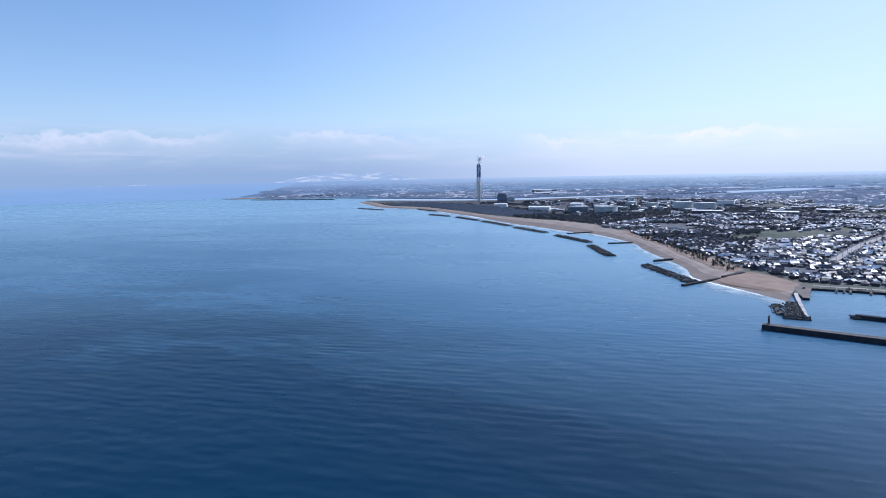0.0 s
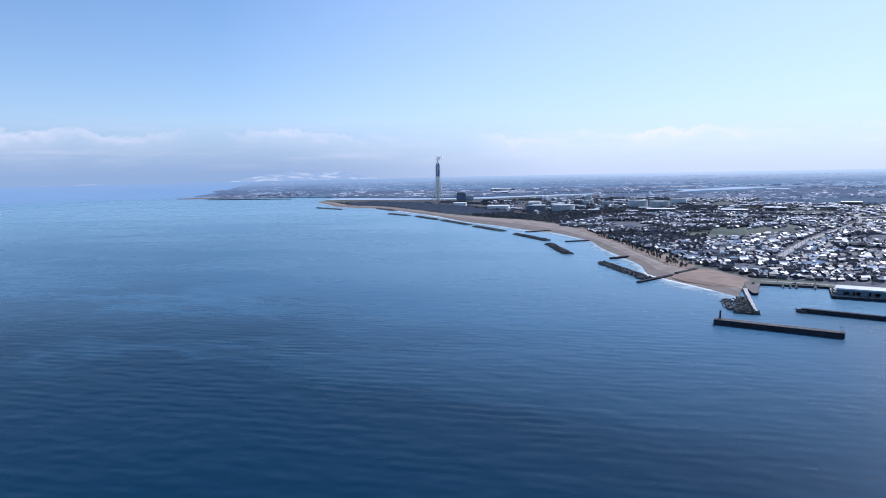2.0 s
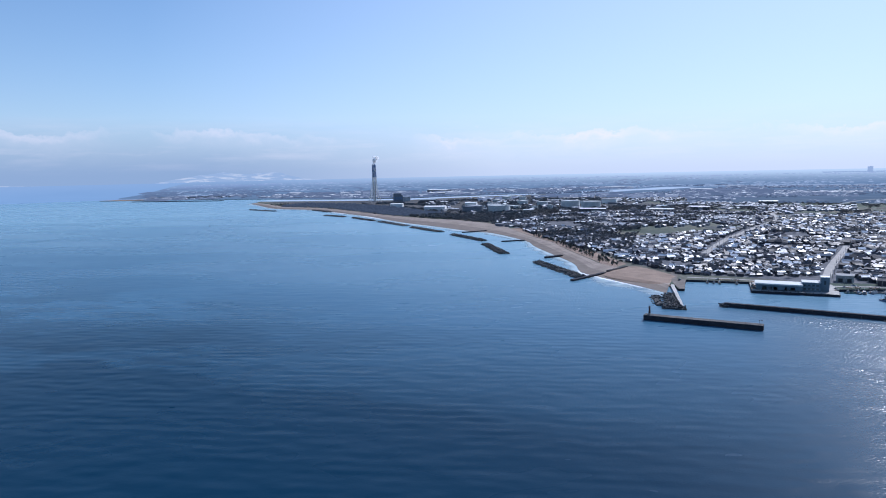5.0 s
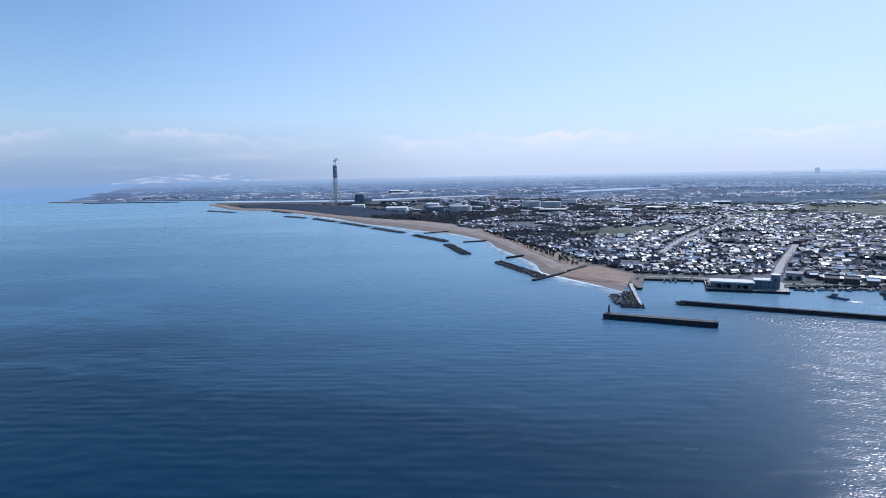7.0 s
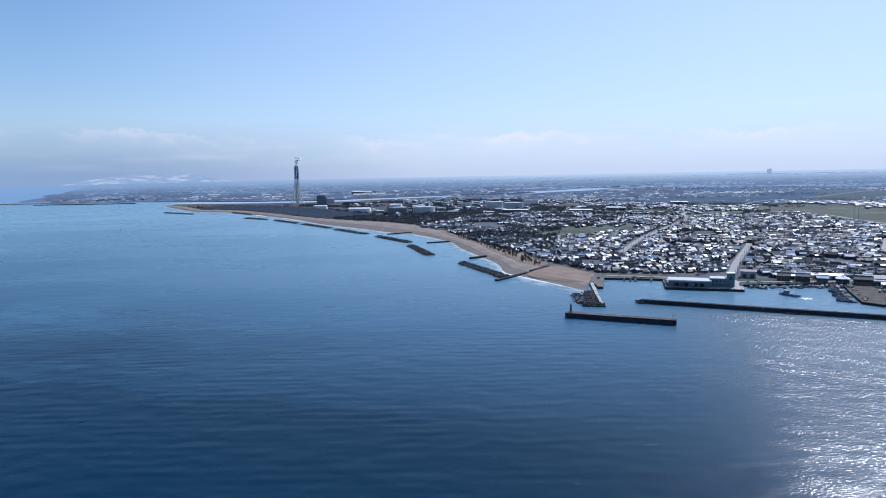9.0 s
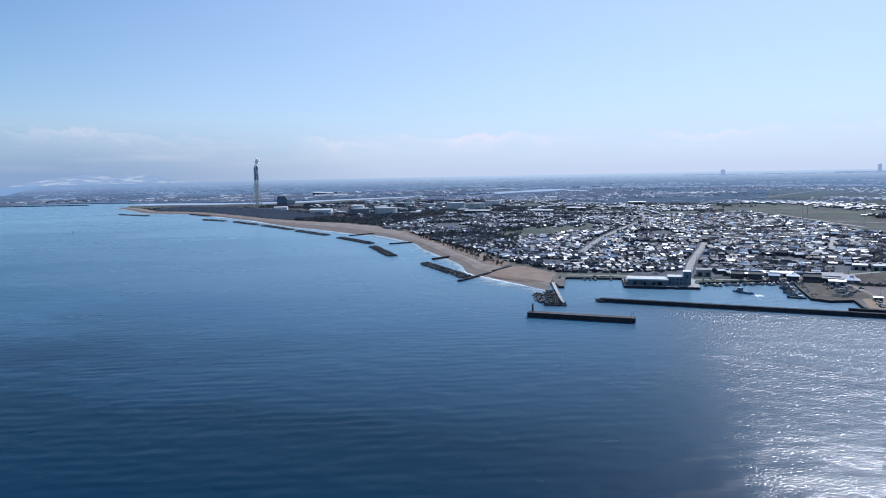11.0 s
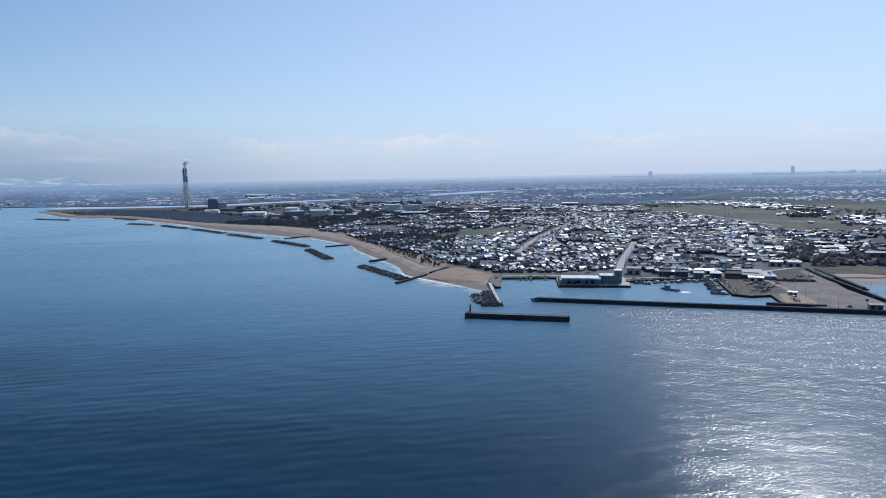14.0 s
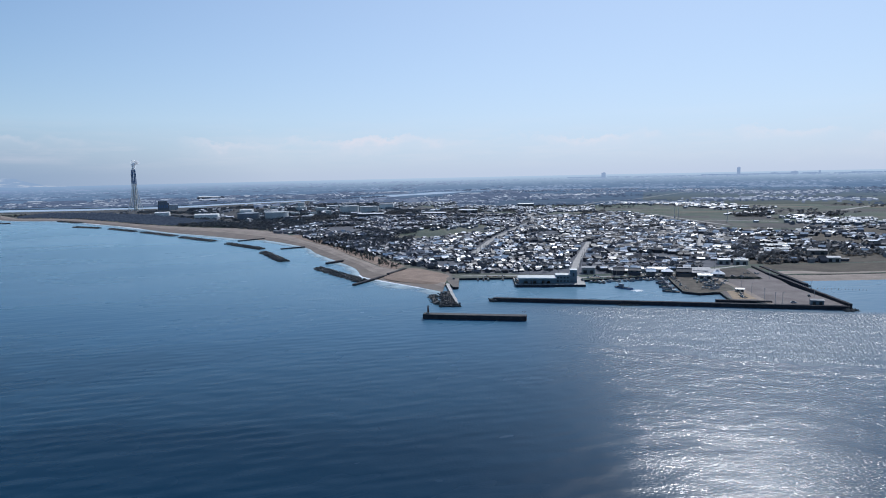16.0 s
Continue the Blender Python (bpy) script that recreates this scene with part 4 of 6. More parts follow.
def gable(bm, L, W, z, rise, over=0.7, thick=0.25):
    """A gable roof of two slabs, the ridge along x."""
    l, w = L / 2 + over, W / 2 + over
    drop = over * rise / (W / 2)
    for s in (-1, 1):
        q = [(-l, s * w, z - drop), (l, s * w, z - drop), (l, 0, z + rise), (-l, 0, z + rise)]
        lo, hi = [bm.verts.new(p) for p in q], [bm.verts.new((x, y, h + thick)) for x, y, h in q]
        for f in (lo[::-1], hi, (lo[0], lo[1], hi[1], hi[0]), (lo[1], lo[2], hi[2], hi[1]), (lo[3], lo[0], hi[0], hi[3])):
            bm.faces.new(f if s < 0 else f[::-1])


def gable_wall(bm, L, W, h, rise):
    a, c = L / 2, W / 2
    v = [bm.verts.new(p) for p in ((-a, -c, -0.5), (a, -c, -0.5), (a, c, -0.5), (-a, c, -0.5), (-a, -c, h), (a, -c, h), (a, c, h), (-a, c, h), (-a, 0, h + rise), (a, 0, h + rise))]
    for f in ((0, 1, 5, 4), (2, 3, 7, 6), (1, 2, 6, 9, 5), (3, 0, 4, 8, 7)):
        bm.faces.new([v[i] for i in f])


def hip(bm, L, W, z, rise, over=0.7, thick=0.2):
    l, w = L / 2 + over, W / 2 + over
    r = max(0.6, (L - W) / 2)
    lo = [bm.verts.new(p) for p in ((-l, -w, z - 0.3), (l, -w, z - 0.3), (l, w, z - 0.3), (-l, w, z - 0.3))]
    hi = [bm.verts.new((v.co.x, v.co.y, v.co.z + thick)) for v in lo]
    a, c = bm.verts.new((-r, 0, z + rise)), bm.verts.new((r, 0, z + rise))
    for f in (lo[::-1], (lo[0], lo[1], hi[1], hi[0]), (lo[1], lo[2], hi[2], hi[1]), (lo[2], lo[3], hi[3], hi[2]), (lo[3], lo[0], hi[0], hi[3]),
              (hi[0], hi[1], c, a), (hi[2], hi[3], a, c), (hi[1], hi[2], c), (hi[3], hi[0], a)):
        bm.faces.new(f)


def house(style, L, W, h, rise):
    root = thing("house", "two-storey house with a dark glazed tile roof", "house", "town houses")
    bm = bmesh.new()
    gable_wall(bm, L, W, h, rise if style != "hip" else 0.01)
    part("wall", bm, M_WALL, root)
    bm = bmesh.new()
    (hip if style == "hip" else gable)(bm, L, W, h, rise)
    roof = part("roof", bm, M_ROOF, root)
    part("ridge", boxes((0, 0, h + rise + 0.12, (L + 1.0) if style != "hip" else max(1.2, L - W), 0.5, 0.35)), M_ROOF, roof)
    if style == "skirt":  # a lower roof round the ground floor
        bm = bmesh.new()
        for s in (-1, 1):
            y0, y1 = s * W / 2, s * (W / 2 + 2.2)
            q = [(-L / 2 - 1, y1, 2.7), (L / 2 + 1, y1, 2.7), (L / 2 + 1, y0, 3.5), (-L / 2 - 1, y0, 3.5)]
            lo, hi = [bm.verts.new(p) for p in q], [bm.verts.new((x, y, z + 0.22)) for x, y, z in q]
            for f in (lo[::-1], hi, (lo[0], lo[1], hi[1], hi[0]), (lo[1], lo[2], hi[2], hi[1]), (lo[3], lo[0], hi[0], hi[3])):
                bm.faces.new(f if s < 0 else f[::-1])
        part("lower_roof", bm, M_ROOF, root)
        part("porch", boxes((0, -W / 2 - 0.9, -0.4, L * 0.92, 1.8, 3.0)), M_WALL, root)
    for x, y, z, sx, sy in ((-L * 0.25, -W / 2, h - 2.0, 2.0, 0.16), (L * 0.22, -W / 2, h - 2.0, 2.4, 0.16), (-L / 2, 0, h - 2.0, 0.16, 1.8), (L * 0.1, W / 2, h - 2.0, 2.2, 0.16)):
        part("window", boxes((x, y, z, sx, sy, 1.3)), M_GLASS, root)
    return root


STYLES = [house("gable", 11, 7.5, 5.0, 2.4), house("skirt", 12, 7, 5.4, 2.2), house("gable", 9, 6.5, 4.6, 2.0), house("hip", 10, 8.5, 4.8, 2.6), house("skirt", 14, 8, 5.2, 2.6),
          house("gable", 13, 7, 3.2, 2.3), house("hip", 12, 9, 3.4, 2.9)]


class Bulk:
    """Many plain buildings in one mesh: walls and gable roofs."""

    def __init__(self):
        self.v, self.f, self.m = [], [], []

    def add(self, x, y, z, turn, L, W, h, rise, over=0.6, wall=0, roof=1):
        c, s = math.cos(radians(turn)), math.sin(radians(turn))
        o = len(self.v)
        a, b, l, w = L / 2, W / 2, L / 2 + over, W / 2 + over
        lo = h - over * rise / b
        pts = [(-a, -b, 0), (a, -b, 0), (a, b, 0), (-a, b, 0), (-a, -b, h), (a, -b, h), (a, b, h), (-a, b, h), (-a, 0, h + rise), (a, 0, h + rise),
               (-l, -w, lo), (l, -w, lo), (l, w, lo), (-l, w, lo), (-l, 0, h + rise + 0.2), (l, 0, h + rise + 0.2)]
        self.v += [(x + px_ * c - py_ * s, y + px_ * s + py_ * c, z + pz_) for px_, py_, pz_ in pts]
        for f, m in (((0, 1, 5, 4), wall), ((2, 3, 7, 6), wall), ((1, 2, 6, 9, 5), wall), ((3, 0, 4, 8, 7), wall),
                     ((10, 11, 15, 14), roof), ((12, 13, 14, 15), roof), ((11, 10, 13, 12), roof)):
            self.f.append(tuple(o + i for i in f))
            self.m.append(m)

    def done(self, name, label, mats, category):
        return tagged(raw(name, self.v, self.f, mats, self.m), label, category, kind="stuff")


def near_line(x, y, pts, d):
    p = np.array(pts, float)
    a, b = p[:-1], p[1:]
    t = np.clip(((np.array([x, y]) - a) * (b - a)).sum(1) / ((b - a) ** 2).sum(1), 0, 1)
    return np.min(np.linalg.norm(a + t[:, None] * (b - a) - [x, y], axis=1)) < d


TOWN = [(346, 606), (392, 572), (440, 522), (520, 490), (560, 478), (650, 470), (720, 515), (860, 610), (968, 724), (1027, 831), (1232, 1264), (890, 1179), (640, 1000), (470, 950), (345, 860), (334, 700)]
WEST = [(334, 780), (345, 860), (470, 950), (448, 985), (480, 1060), (670, 1260), (740, 1200), (710, 1085), (800, 1115), (886, 1184), (935, 1254), (1060, 1400), (880, 1480), (760, 1560), (560, 1560), (400, 1480), (345, 1340), (332, 1000)]
TANK_YARD = [(380, 1480), (960, 1480), (960, 2300), (300, 2100)]
HAMLET = [(650, 466), (720, 515), (860, 610), (968, 724), (1243, 623), (1180, 420), (960, 330), (760, 402), (660, 455)]
PLOT = [(640, 905), (720, 960), (760, 930), (680, 870)]
slab("ground_town", TOWN, 1.0, 2.045, M_TOWN)
tagged(bpy.data.objects["ground_town"], "dark lanes and yards of the harbour town", "town ground", kind="structure")
slab("ground_west_town", WEST, 1.0, 2.045, M_TOWN)
tagged(bpy.data.objects["ground_west_town"], "dark gardens and lanes of the western town", "town ground", kind="structure")
slab("ground_hamlet", HAMLET, 1.0, 2.045, M_SOIL)
tagged(bpy.data.objects["ground_hamlet"], "dark gardens and ploughed plots of the hamlet", "ground", kind="structure")
# dark roofs lifted blue-grey to stand for haze over the western town
M_ROOFW = choice_material("dark_garden_roof", [(0.10, 0.115, 0.14), (0.08, 0.09, 0.115), (0.15, 0.165, 0.19), (0.09, 0.105, 0.13), (0.50, 0.52, 0.55), (0.11, 0.12, 0.145), (0.08, 0.09, 0.115), (0.25, 0.265, 0.30), (0.10, 0.11, 0.13), (0.70, 0.72, 0.74)], 0.6, 0.25, island=True)
rng = random.Random(7)
bulk = Bulk()
origin = Vector((420, 520))
count = 0
c = -20.0
row = 0
while c < 1050:
    a = -620.0 + rng.uniform(0, 8)
    while a < 760:
        L = rng.choice((5, 6, 6.5, 7, 7.5, 8, 10))
        p = origin + V * (a + L / 2) + U * (c + rng.uniform(-1.5, 1.5))
        a += L + rng.uniform(0.8, 3.2) + (5 if rng.random() < 0.10 else 0)
        town = inside(p.x, p.y, TOWN)
        hamlet = inside(p.x, p.y, HAMLET) and rng.random() < 0.6
        if not (town or hamlet or inside(p.x, p.y, WEST)) or any(near_line(p.x, p.y, s, d) for s, d in zip(STREETS[:4] + STREETS[6:], (9.0, 11.5, 8.0, 6.2, 11.5))) or inside(p.x, p.y, PLOT):
            continue
        thin = noise.noise((p.x * 0.012, p.y * 0.012, 3.0))
        if thin < (-0.38 if town else -0.08 if hamlet else -0.04):
            continue
        turn = GRID_TURN + rng.gauss(0, 8) + rng.choice((0, 0, 90, 90, 58, 50, 30, 12, -10) if p.x < 520 + (p.y - 520) * 0.7 else (0, 0, 0, 0, 4, 90, 90, 10, -12)) + (180 if rng.random() < 0.5 else 0)
        if town and count < 300 and 0 < (p - origin).dot(U) < 130:
            st = STYLES[rng.randrange(len(STYLES))]
            ob = copy_thing(st, pose(p.x, p.y, 2.05, 0, 0, turn))
            s = rng.uniform(0.50, 0.70)
            ob.scale = (s, s * rng.uniform(0.95, 1.1), s * rng.uniform(0.9, 1.15))
            count += 1
        else:
            W = rng.uniform(4.2, 6.0)
            tall = rng.choice((2.2, 2.4, 2.8, 3.4, 4.0, 4.6))
            kind_ = 1 if (town and p.x > 372 + max(0.0, p.y - 700) * 0.52) or hamlet else 2
            bulk.add(p.x, p.y, 2.0, turn, L, W, tall, W * rng.uniform(0.15, 0.42), roof=kind_)
            if rng.random() < 0.4:  # a lower wing across one end
                w2, q2 = rng.uniform(3.2, 4.6), radians(turn)
                off, side_ = rng.choice((-1, 1)) * L * 0.3, rng.choice((-1, 1)) * (W * 0.5 + 1.2)
                bulk.add(p.x + off * math.cos(q2) - side_ * math.sin(q2), p.y + off * math.sin(q2) + side_ * math.cos(q2), 2.0, turn + 90, w2 + 2.0, w2, tall * rng.uniform(0.5, 0.75), w2 * rng.uniform(0.14, 0.30), roof=kind_)
    c += 7.4 if row % 2 else 9.4
    row += 1
bulk.done("town_houses", "dense dark-roofed houses of the harbour town", [M_WALLI, M_ROOFI, M_ROOFW], "houses")
for st in STYLES:  # the patterns themselves stand in the first row
    p = origin + V * (60 + 16 * STYLES.index(st)) + U * 24
    st.matrix_world = pose(p.x, p.y, 2.05, 0, 0, GRID_TURN)

# patchwork of winter fields behind the town
M_GREENF = material("winter_wheat", (0.078, 0.096, 0.076), (0.104, 0.120, 0.096), 0.95, 40, 4.0, spec=0.08)
M_STUBBLE = material("rice_stubble", (0.115, 0.108, 0.085), (0.155, 0.145, 0.115), 0.95, 40, 4.0, spec=0.08)
M_PLOUGH = material("ploughed_field", (0.082, 0.080, 0.078), (0.112, 0.106, 0.102), 0.95, 40, 4.0, spec=0.08)
rng = random.Random(101)
laid = []
while len(laid) < 70:
    az, R = rng.uniform(36, 74), rng.uniform(1180, 2120)
    x, y = R * math.sin(radians(az)), R * math.cos(radians(az))
    L, W = rng.uniform(70, 190), rng.uniform(50, 110)
    if inside(x, y, TOWN) or inside(x, y, HAMLET) or any(math.hypot(x - q[0], y - q[1]) < (L + q[2]) * 0.5 for q in laid):
        if rng.random() < 0.01:
            laid.append((0, 0, 0))
        continue
    laid.append((x, y, L))
    e, n_ = V * (L / 2), U * (W / 2)
    kind_, mt = rng.choice((("green winter wheat", M_GREENF), ("green winter wheat", M_GREENF), ("pale rice stubble", M_STUBBLE), ("dark ploughed earth", M_PLOUGH)))
    tagged(slab("ground_field", [(x + a_ * e.x + b_ * n_.x, y + a_ * e.y + b_ * n_.y) for a_, b_ in ((-1, -1), (1, -1), (1, 1), (-1, 1))], 1.0, 2.06, mt), "flat field of " + kind_ + " behind the town", "field", kind="structure")

# villages on the plain
RIVER2 = [(940, 3035), (1224, 3030), (1458, 3190), (1700, 3265), (2174, 3640), (2400, 3700)]
RIVER1 = [(-640, 3420), (-319, 3120), (-16, 2925), (284, 2810), (526, 2910), (974, 3025)]
bulk, far_bulk = Bulk(), Bulk()
rng = random.Random(11)
made = 0
while made < 5000:
    az, R = rng.uniform(14, 74), 1250 + 2750 * rng.random() ** 0.8
    x, y = R * math.sin(radians(az)), R * math.cos(radians(az))
    d = noise.noise((az * 0.10, R * 0.0035, 8.0)) + 0.5 * noise.noise((az * 0.5, R * 0.012, 2.0)) - (0.5 if az > 42 and R < 3300 else 0)
    if d < (0.12 if az > 34 else -0.02) or rng.random() < (0.4 if R > 2150 else 0.12) or inside(x, y, TOWN) or inside(x, y, WEST) or inside(x, y, TANK_YARD) or (y > 2350 and x < 1000) or near_line(x * 1.05, y * 1.05, RIVER2, 250):
        made += 0.05
        continue
    L, W = rng.choice((5, 6, 7, 8, 9, 11)), rng.uniform(4.8, 7)
    hazy = in_haze(x, y)
    (far_bulk if hazy else bulk).add(x, y, 2.0, GRID_TURN + rng.gauss(0, 12) + rng.choice((0, 0, 90)), L, W, rng.choice((2.6, 3.5, 5.0)), W * rng.uniform(0.13, 0.24), roof=1 if hazy or rng.random() < 0.75 else 2)
    made += 1
# tight strings of houses along the field roads, with garden trees among them
garden = []
for line, many, deep in (([(1500, 1560), (1630, 1480), (1660, 1370)], 170, 42), ([(1630, 1480), (1570, 1240), (1520, 1090)], 190, 40), ([(1900, 1520), (2060, 1450), (2100, 1300), (2130, 1120)], 330, 60),
                         ([(1310, 980), (1380, 940)], 22, 20), ([(1280, 850), (1380, 830)], 30, 16), ([(1210, 730), (1350, 700)], 120, 34), ([(2680, 2330), (2680, 2120), (2510, 1770)], 240, 90),
                         ([(2370, 1620), (2960, 1640)], 240, 80), ([(1640, 2290), (1850, 2290), (2100, 2270)], 300, 60), ([(750, 1215), (870, 1245)], 70, 16), ([(2900, 1340), (2700, 1180)], 120, 70)):
    pts = along(np.array(line, float), 60)
    for i in range(many):
        p = pts[min(59, int(60 * rng.random()))]
        x, y = p[0] + rng.gauss(0, deep), p[1] + rng.gauss(0, deep)
        if near_line(x, y, STREETS[4], 14):
            continue
        if i % 3 == 0 and not in_haze(x, y):
            garden += [(x + rng.gauss(0, 9), y + rng.gauss(0, 9)) for _ in range(3)]
        L, W = rng.choice((6, 7, 8, 9, 11, 13)), rng.uniform(5.5, 8)
        hazy = in_haze(x, y)
        (far_bulk if hazy else bulk).add(x, y, 2.0, GRID_TURN + rng.gauss(0, 10) + rng.choice((0, 0, 0, 90)), L, W, rng.choice((3.0, 4.0, 5.2)), W * rng.uniform(0.13, 0.22), roof=2 if rng.random() < 0.5 else 1)
bulk.done("village_houses", "clusters of village houses among winter fields", [M_WALLF, M_ROOFF, M_WHITEROOF], "houses")
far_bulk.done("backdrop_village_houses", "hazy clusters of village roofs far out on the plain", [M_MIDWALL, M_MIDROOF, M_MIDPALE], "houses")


# ---------------------------------------------------------------- trees
OCTA = np.array([(1, 0, 0), (-1, 0, 0), (0, 1, 0), (0, -1, 0), (0, 0, 1), (0, 0, -1)], float)
OCTA_F = np.array([(0, 2, 4), (1, 3, 4), (1, 2, 5), (0, 3, 5), (0, 1, 4)])  # open sprays: light falls through


def clumps(centres, radii, rng):
    """Ragged clumps of foliage: vertices and faces."""
    n_ = len(centres)
    v = OCTA[None] * (0.7 + 0.6 * rng.rand(n_, 6, 1)) + rng.uniform(-0.25, 0.25, (n_, 6, 3))
    v = v * radii[:, None, :] * 1.15 + centres[:, None, :]
    f = OCTA_F[None] + 6 * np.arange(n_)[:, None, None]
    return v.reshape(-1, 3), f.reshape(-1, 3)


def pine(height, spread, seed):
    """A coastal pine: leaning tapered trunk, limbs and layered needle clumps."""
    rng = np.random.RandomState(seed)
    root = thing("pine_tree", "dark green coastal pine on the sandy shore", "tree", "shore pines")
    lean = rng.uniform(-0.08, 0.08, 2) * height
    bm = bmesh.new()
    tube(bm, (0, 0, -0.4), (lean[0] * 0.5, lean[1] * 0.5, height * 0.5), 0.28, 0.2, 7)
    tube(bm, (lean[0] * 0.5, lean[1] * 0.5, height * 0.5), (lean[0], lean[1], height * 0.92), 0.2, 0.06, 6)
    c, r = [], []
    for i in range(7):
        h = height * (0.38 + 0.09 * i)
        a = i * 2.4 + rng.rand()
        reach = spread * (1.0 - 0.09 * i) * rng.uniform(0.7, 1.0)
        o = Vector((lean[0] * h / height, lean[1] * h / height, h))
        e = o + Vector((math.cos(a) * reach, math.sin(a) * reach, reach * 0.25))
        tube(bm, o, e, 0.1, 0.04, 5)
        for q in (0.55, 0.8, 1.0):
            for _ in range(3):
                c.append(np.array(o.lerp(e, q)) + rng.uniform(-0.5, 0.5, 3) * (1, 1, 0.5))
                r.append(np.array((0.8, 0.8, 0.45)) * rng.uniform(0.7, 1.25) * spread / 2.6)
    for _ in range(14):
        c.append(np.array((lean[0], lean[1], height * 0.93)) + rng.uniform(-1, 1, 3) * (spread * 0.4, spread * 0.4, 0.8))
        r.append(np.array((0.8, 0.8, 0.55)) * rng.uniform(0.7, 1.1))
    part("trunk", bm, M_TRUNK, root)
    v, f = clumps(np.array(c), np.array(r), rng)
    crown = raw("crown", v, f.tolist(), [M_LEAF], parent=root)
    return root


PINES = [pine(8.5, 2.8, 1), pine(6.5, 2.4, 2), pine(10.5, 3.2, 3), pine(5.0, 2.2, 4)]


def wood(name, label, spots, height, seed, mat=M_LEAF, each=6, spread=2.6):
    """Many trees as one body of stuff; spots: x, y of each tree."""
    rng = np.random.RandomState(seed)
    s = np.array(spots, float)
    n_ = len(s)
    h = height * rng.uniform(0.65, 1.2, n_)
    t = rng.rand(n_, each)
    ang = rng.rand(n_, each) * 6.283
    rad = spread * (1 - 0.75 * t) * np.sqrt(rng.rand(n_, each))
    c = np.stack([s[:, None, 0] + np.cos(ang) * rad, s[:, None, 1] + np.sin(ang) * rad, 2.0 + h[:, None] * (0.25 + 0.72 * t)], 2).reshape(-1, 3)
    r = (np.array((1.0, 1.0, 0.9 if mat is M_LEAF else 0.5)) * spread * 0.62 * rng.uniform(0.6, 1.15, (n_ * each, 1)))
    v, f = clumps(c, r, rng)
    ob = raw(name, v, f.tolist(), [mat])
    return tagged(ob, label, "woods", kind="stuff")


def scatter(poly, count, seed, keep=None):
    rng = random.Random(seed)
    xs, ys = [p[0] for p in poly], [p[1] for p in poly]
    out = []
    for _ in range(count * 30):
        x, y = rng.uniform(min(xs), max(xs)), rng.uniform(min(ys), max(ys))
        if inside(x, y, poly) and (keep is None or keep(x, y)):
            out.append((x, y))
            if len(out) == count:
                break
    return out


SHORE_STRIP = [(304, 672), (300, 700), (304, 745), (310, 830), (322, 937), (322, 1069), (326, 1196), (350, 1196), (352, 1069), (350, 937), (338, 830), (330, 745), (326, 690)]
slab("ground_shore_strip", SHORE_STRIP, 1.0, 2.08, M_SCRUB)
tagged(bpy.data.objects["ground_shore_strip"], "brown scrubby strip behind the beach", "ground", kind="structure")
rng = random.Random(5)
spots = scatter(SHORE_STRIP, 240, 21, lambda x, y: y < 1040)
for i, (x, y) in enumerate(spots):
    m = pose(x, y, 2.08, 0, 0, rng.uniform(0, 360))
    ob = copy_thing(PINES[i % 4], m) if i >= 4 else PINES[i]
    if i < 4:
        ob.matrix_world = m
    k_ = rng.uniform(0.36, 0.62)
    ob.scale = (k_, k_, k_)

# windbreak pines: base colour lifted blue-grey to stand for haze
M_WINDWOOD = material("hazed_winter_pine_wood", (0.120, 0.145, 0.172), (0.150, 0.172, 0.195), 0.9, 40, 6.0, spec=0.1, vary=0.15, island=True, sheen=0.3, thin=0.7)
WIND_WOOD = [(-205, 2385), (-100, 2290), (-30, 2180), (55, 1950), (128, 1740), (210, 1562), (275, 1470), (300, 1500), (285, 1650), (240, 1800), (176, 2069), (36, 2400), (-120, 2540)]
wind_spots = scatter(WIND_WOOD, 2600, 31)
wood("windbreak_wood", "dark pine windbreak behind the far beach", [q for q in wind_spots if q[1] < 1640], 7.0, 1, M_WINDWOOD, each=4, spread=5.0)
wood("backdrop_windbreak", "hazy far end of the pine windbreak", [q for q in wind_spots if q[1] >= 1640], 7.0, 16, M_MIDPINE, each=4, spread=5.0)
# garden pines paled the same way, haze mixed into the needle colour
M_WESTTREE = material("hazed_garden_pine_needles", (0.125, 0.142, 0.165), (0.160, 0.175, 0.195), 0.9, 30, 5.0, spec=0.1, vary=0.15, island=True, sheen=0.3, thin=0.7)
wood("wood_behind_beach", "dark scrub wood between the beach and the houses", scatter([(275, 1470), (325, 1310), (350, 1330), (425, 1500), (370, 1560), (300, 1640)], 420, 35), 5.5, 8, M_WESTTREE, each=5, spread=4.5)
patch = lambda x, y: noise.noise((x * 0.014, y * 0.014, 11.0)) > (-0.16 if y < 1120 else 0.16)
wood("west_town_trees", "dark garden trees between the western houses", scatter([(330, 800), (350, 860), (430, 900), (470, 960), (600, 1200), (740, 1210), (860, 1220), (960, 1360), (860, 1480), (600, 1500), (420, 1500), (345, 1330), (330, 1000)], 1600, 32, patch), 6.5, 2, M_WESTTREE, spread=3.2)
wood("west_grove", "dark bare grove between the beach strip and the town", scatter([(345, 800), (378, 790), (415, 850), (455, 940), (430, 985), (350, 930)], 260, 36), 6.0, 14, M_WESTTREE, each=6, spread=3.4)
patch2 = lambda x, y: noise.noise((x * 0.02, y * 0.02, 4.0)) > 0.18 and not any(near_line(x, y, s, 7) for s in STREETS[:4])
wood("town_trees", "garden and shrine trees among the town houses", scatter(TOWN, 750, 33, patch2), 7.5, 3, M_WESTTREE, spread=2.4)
# bare trees, with haze paling painted into their grey
M_FARWOOD = material("hazed_bare_winter_wood", (0.140, 0.150, 0.165), (0.175, 0.182, 0.190), 0.9, 40, 8.0, spec=0.1, vary=0.2, island=True, sheen=0.3, thin=0.7)
groves = []
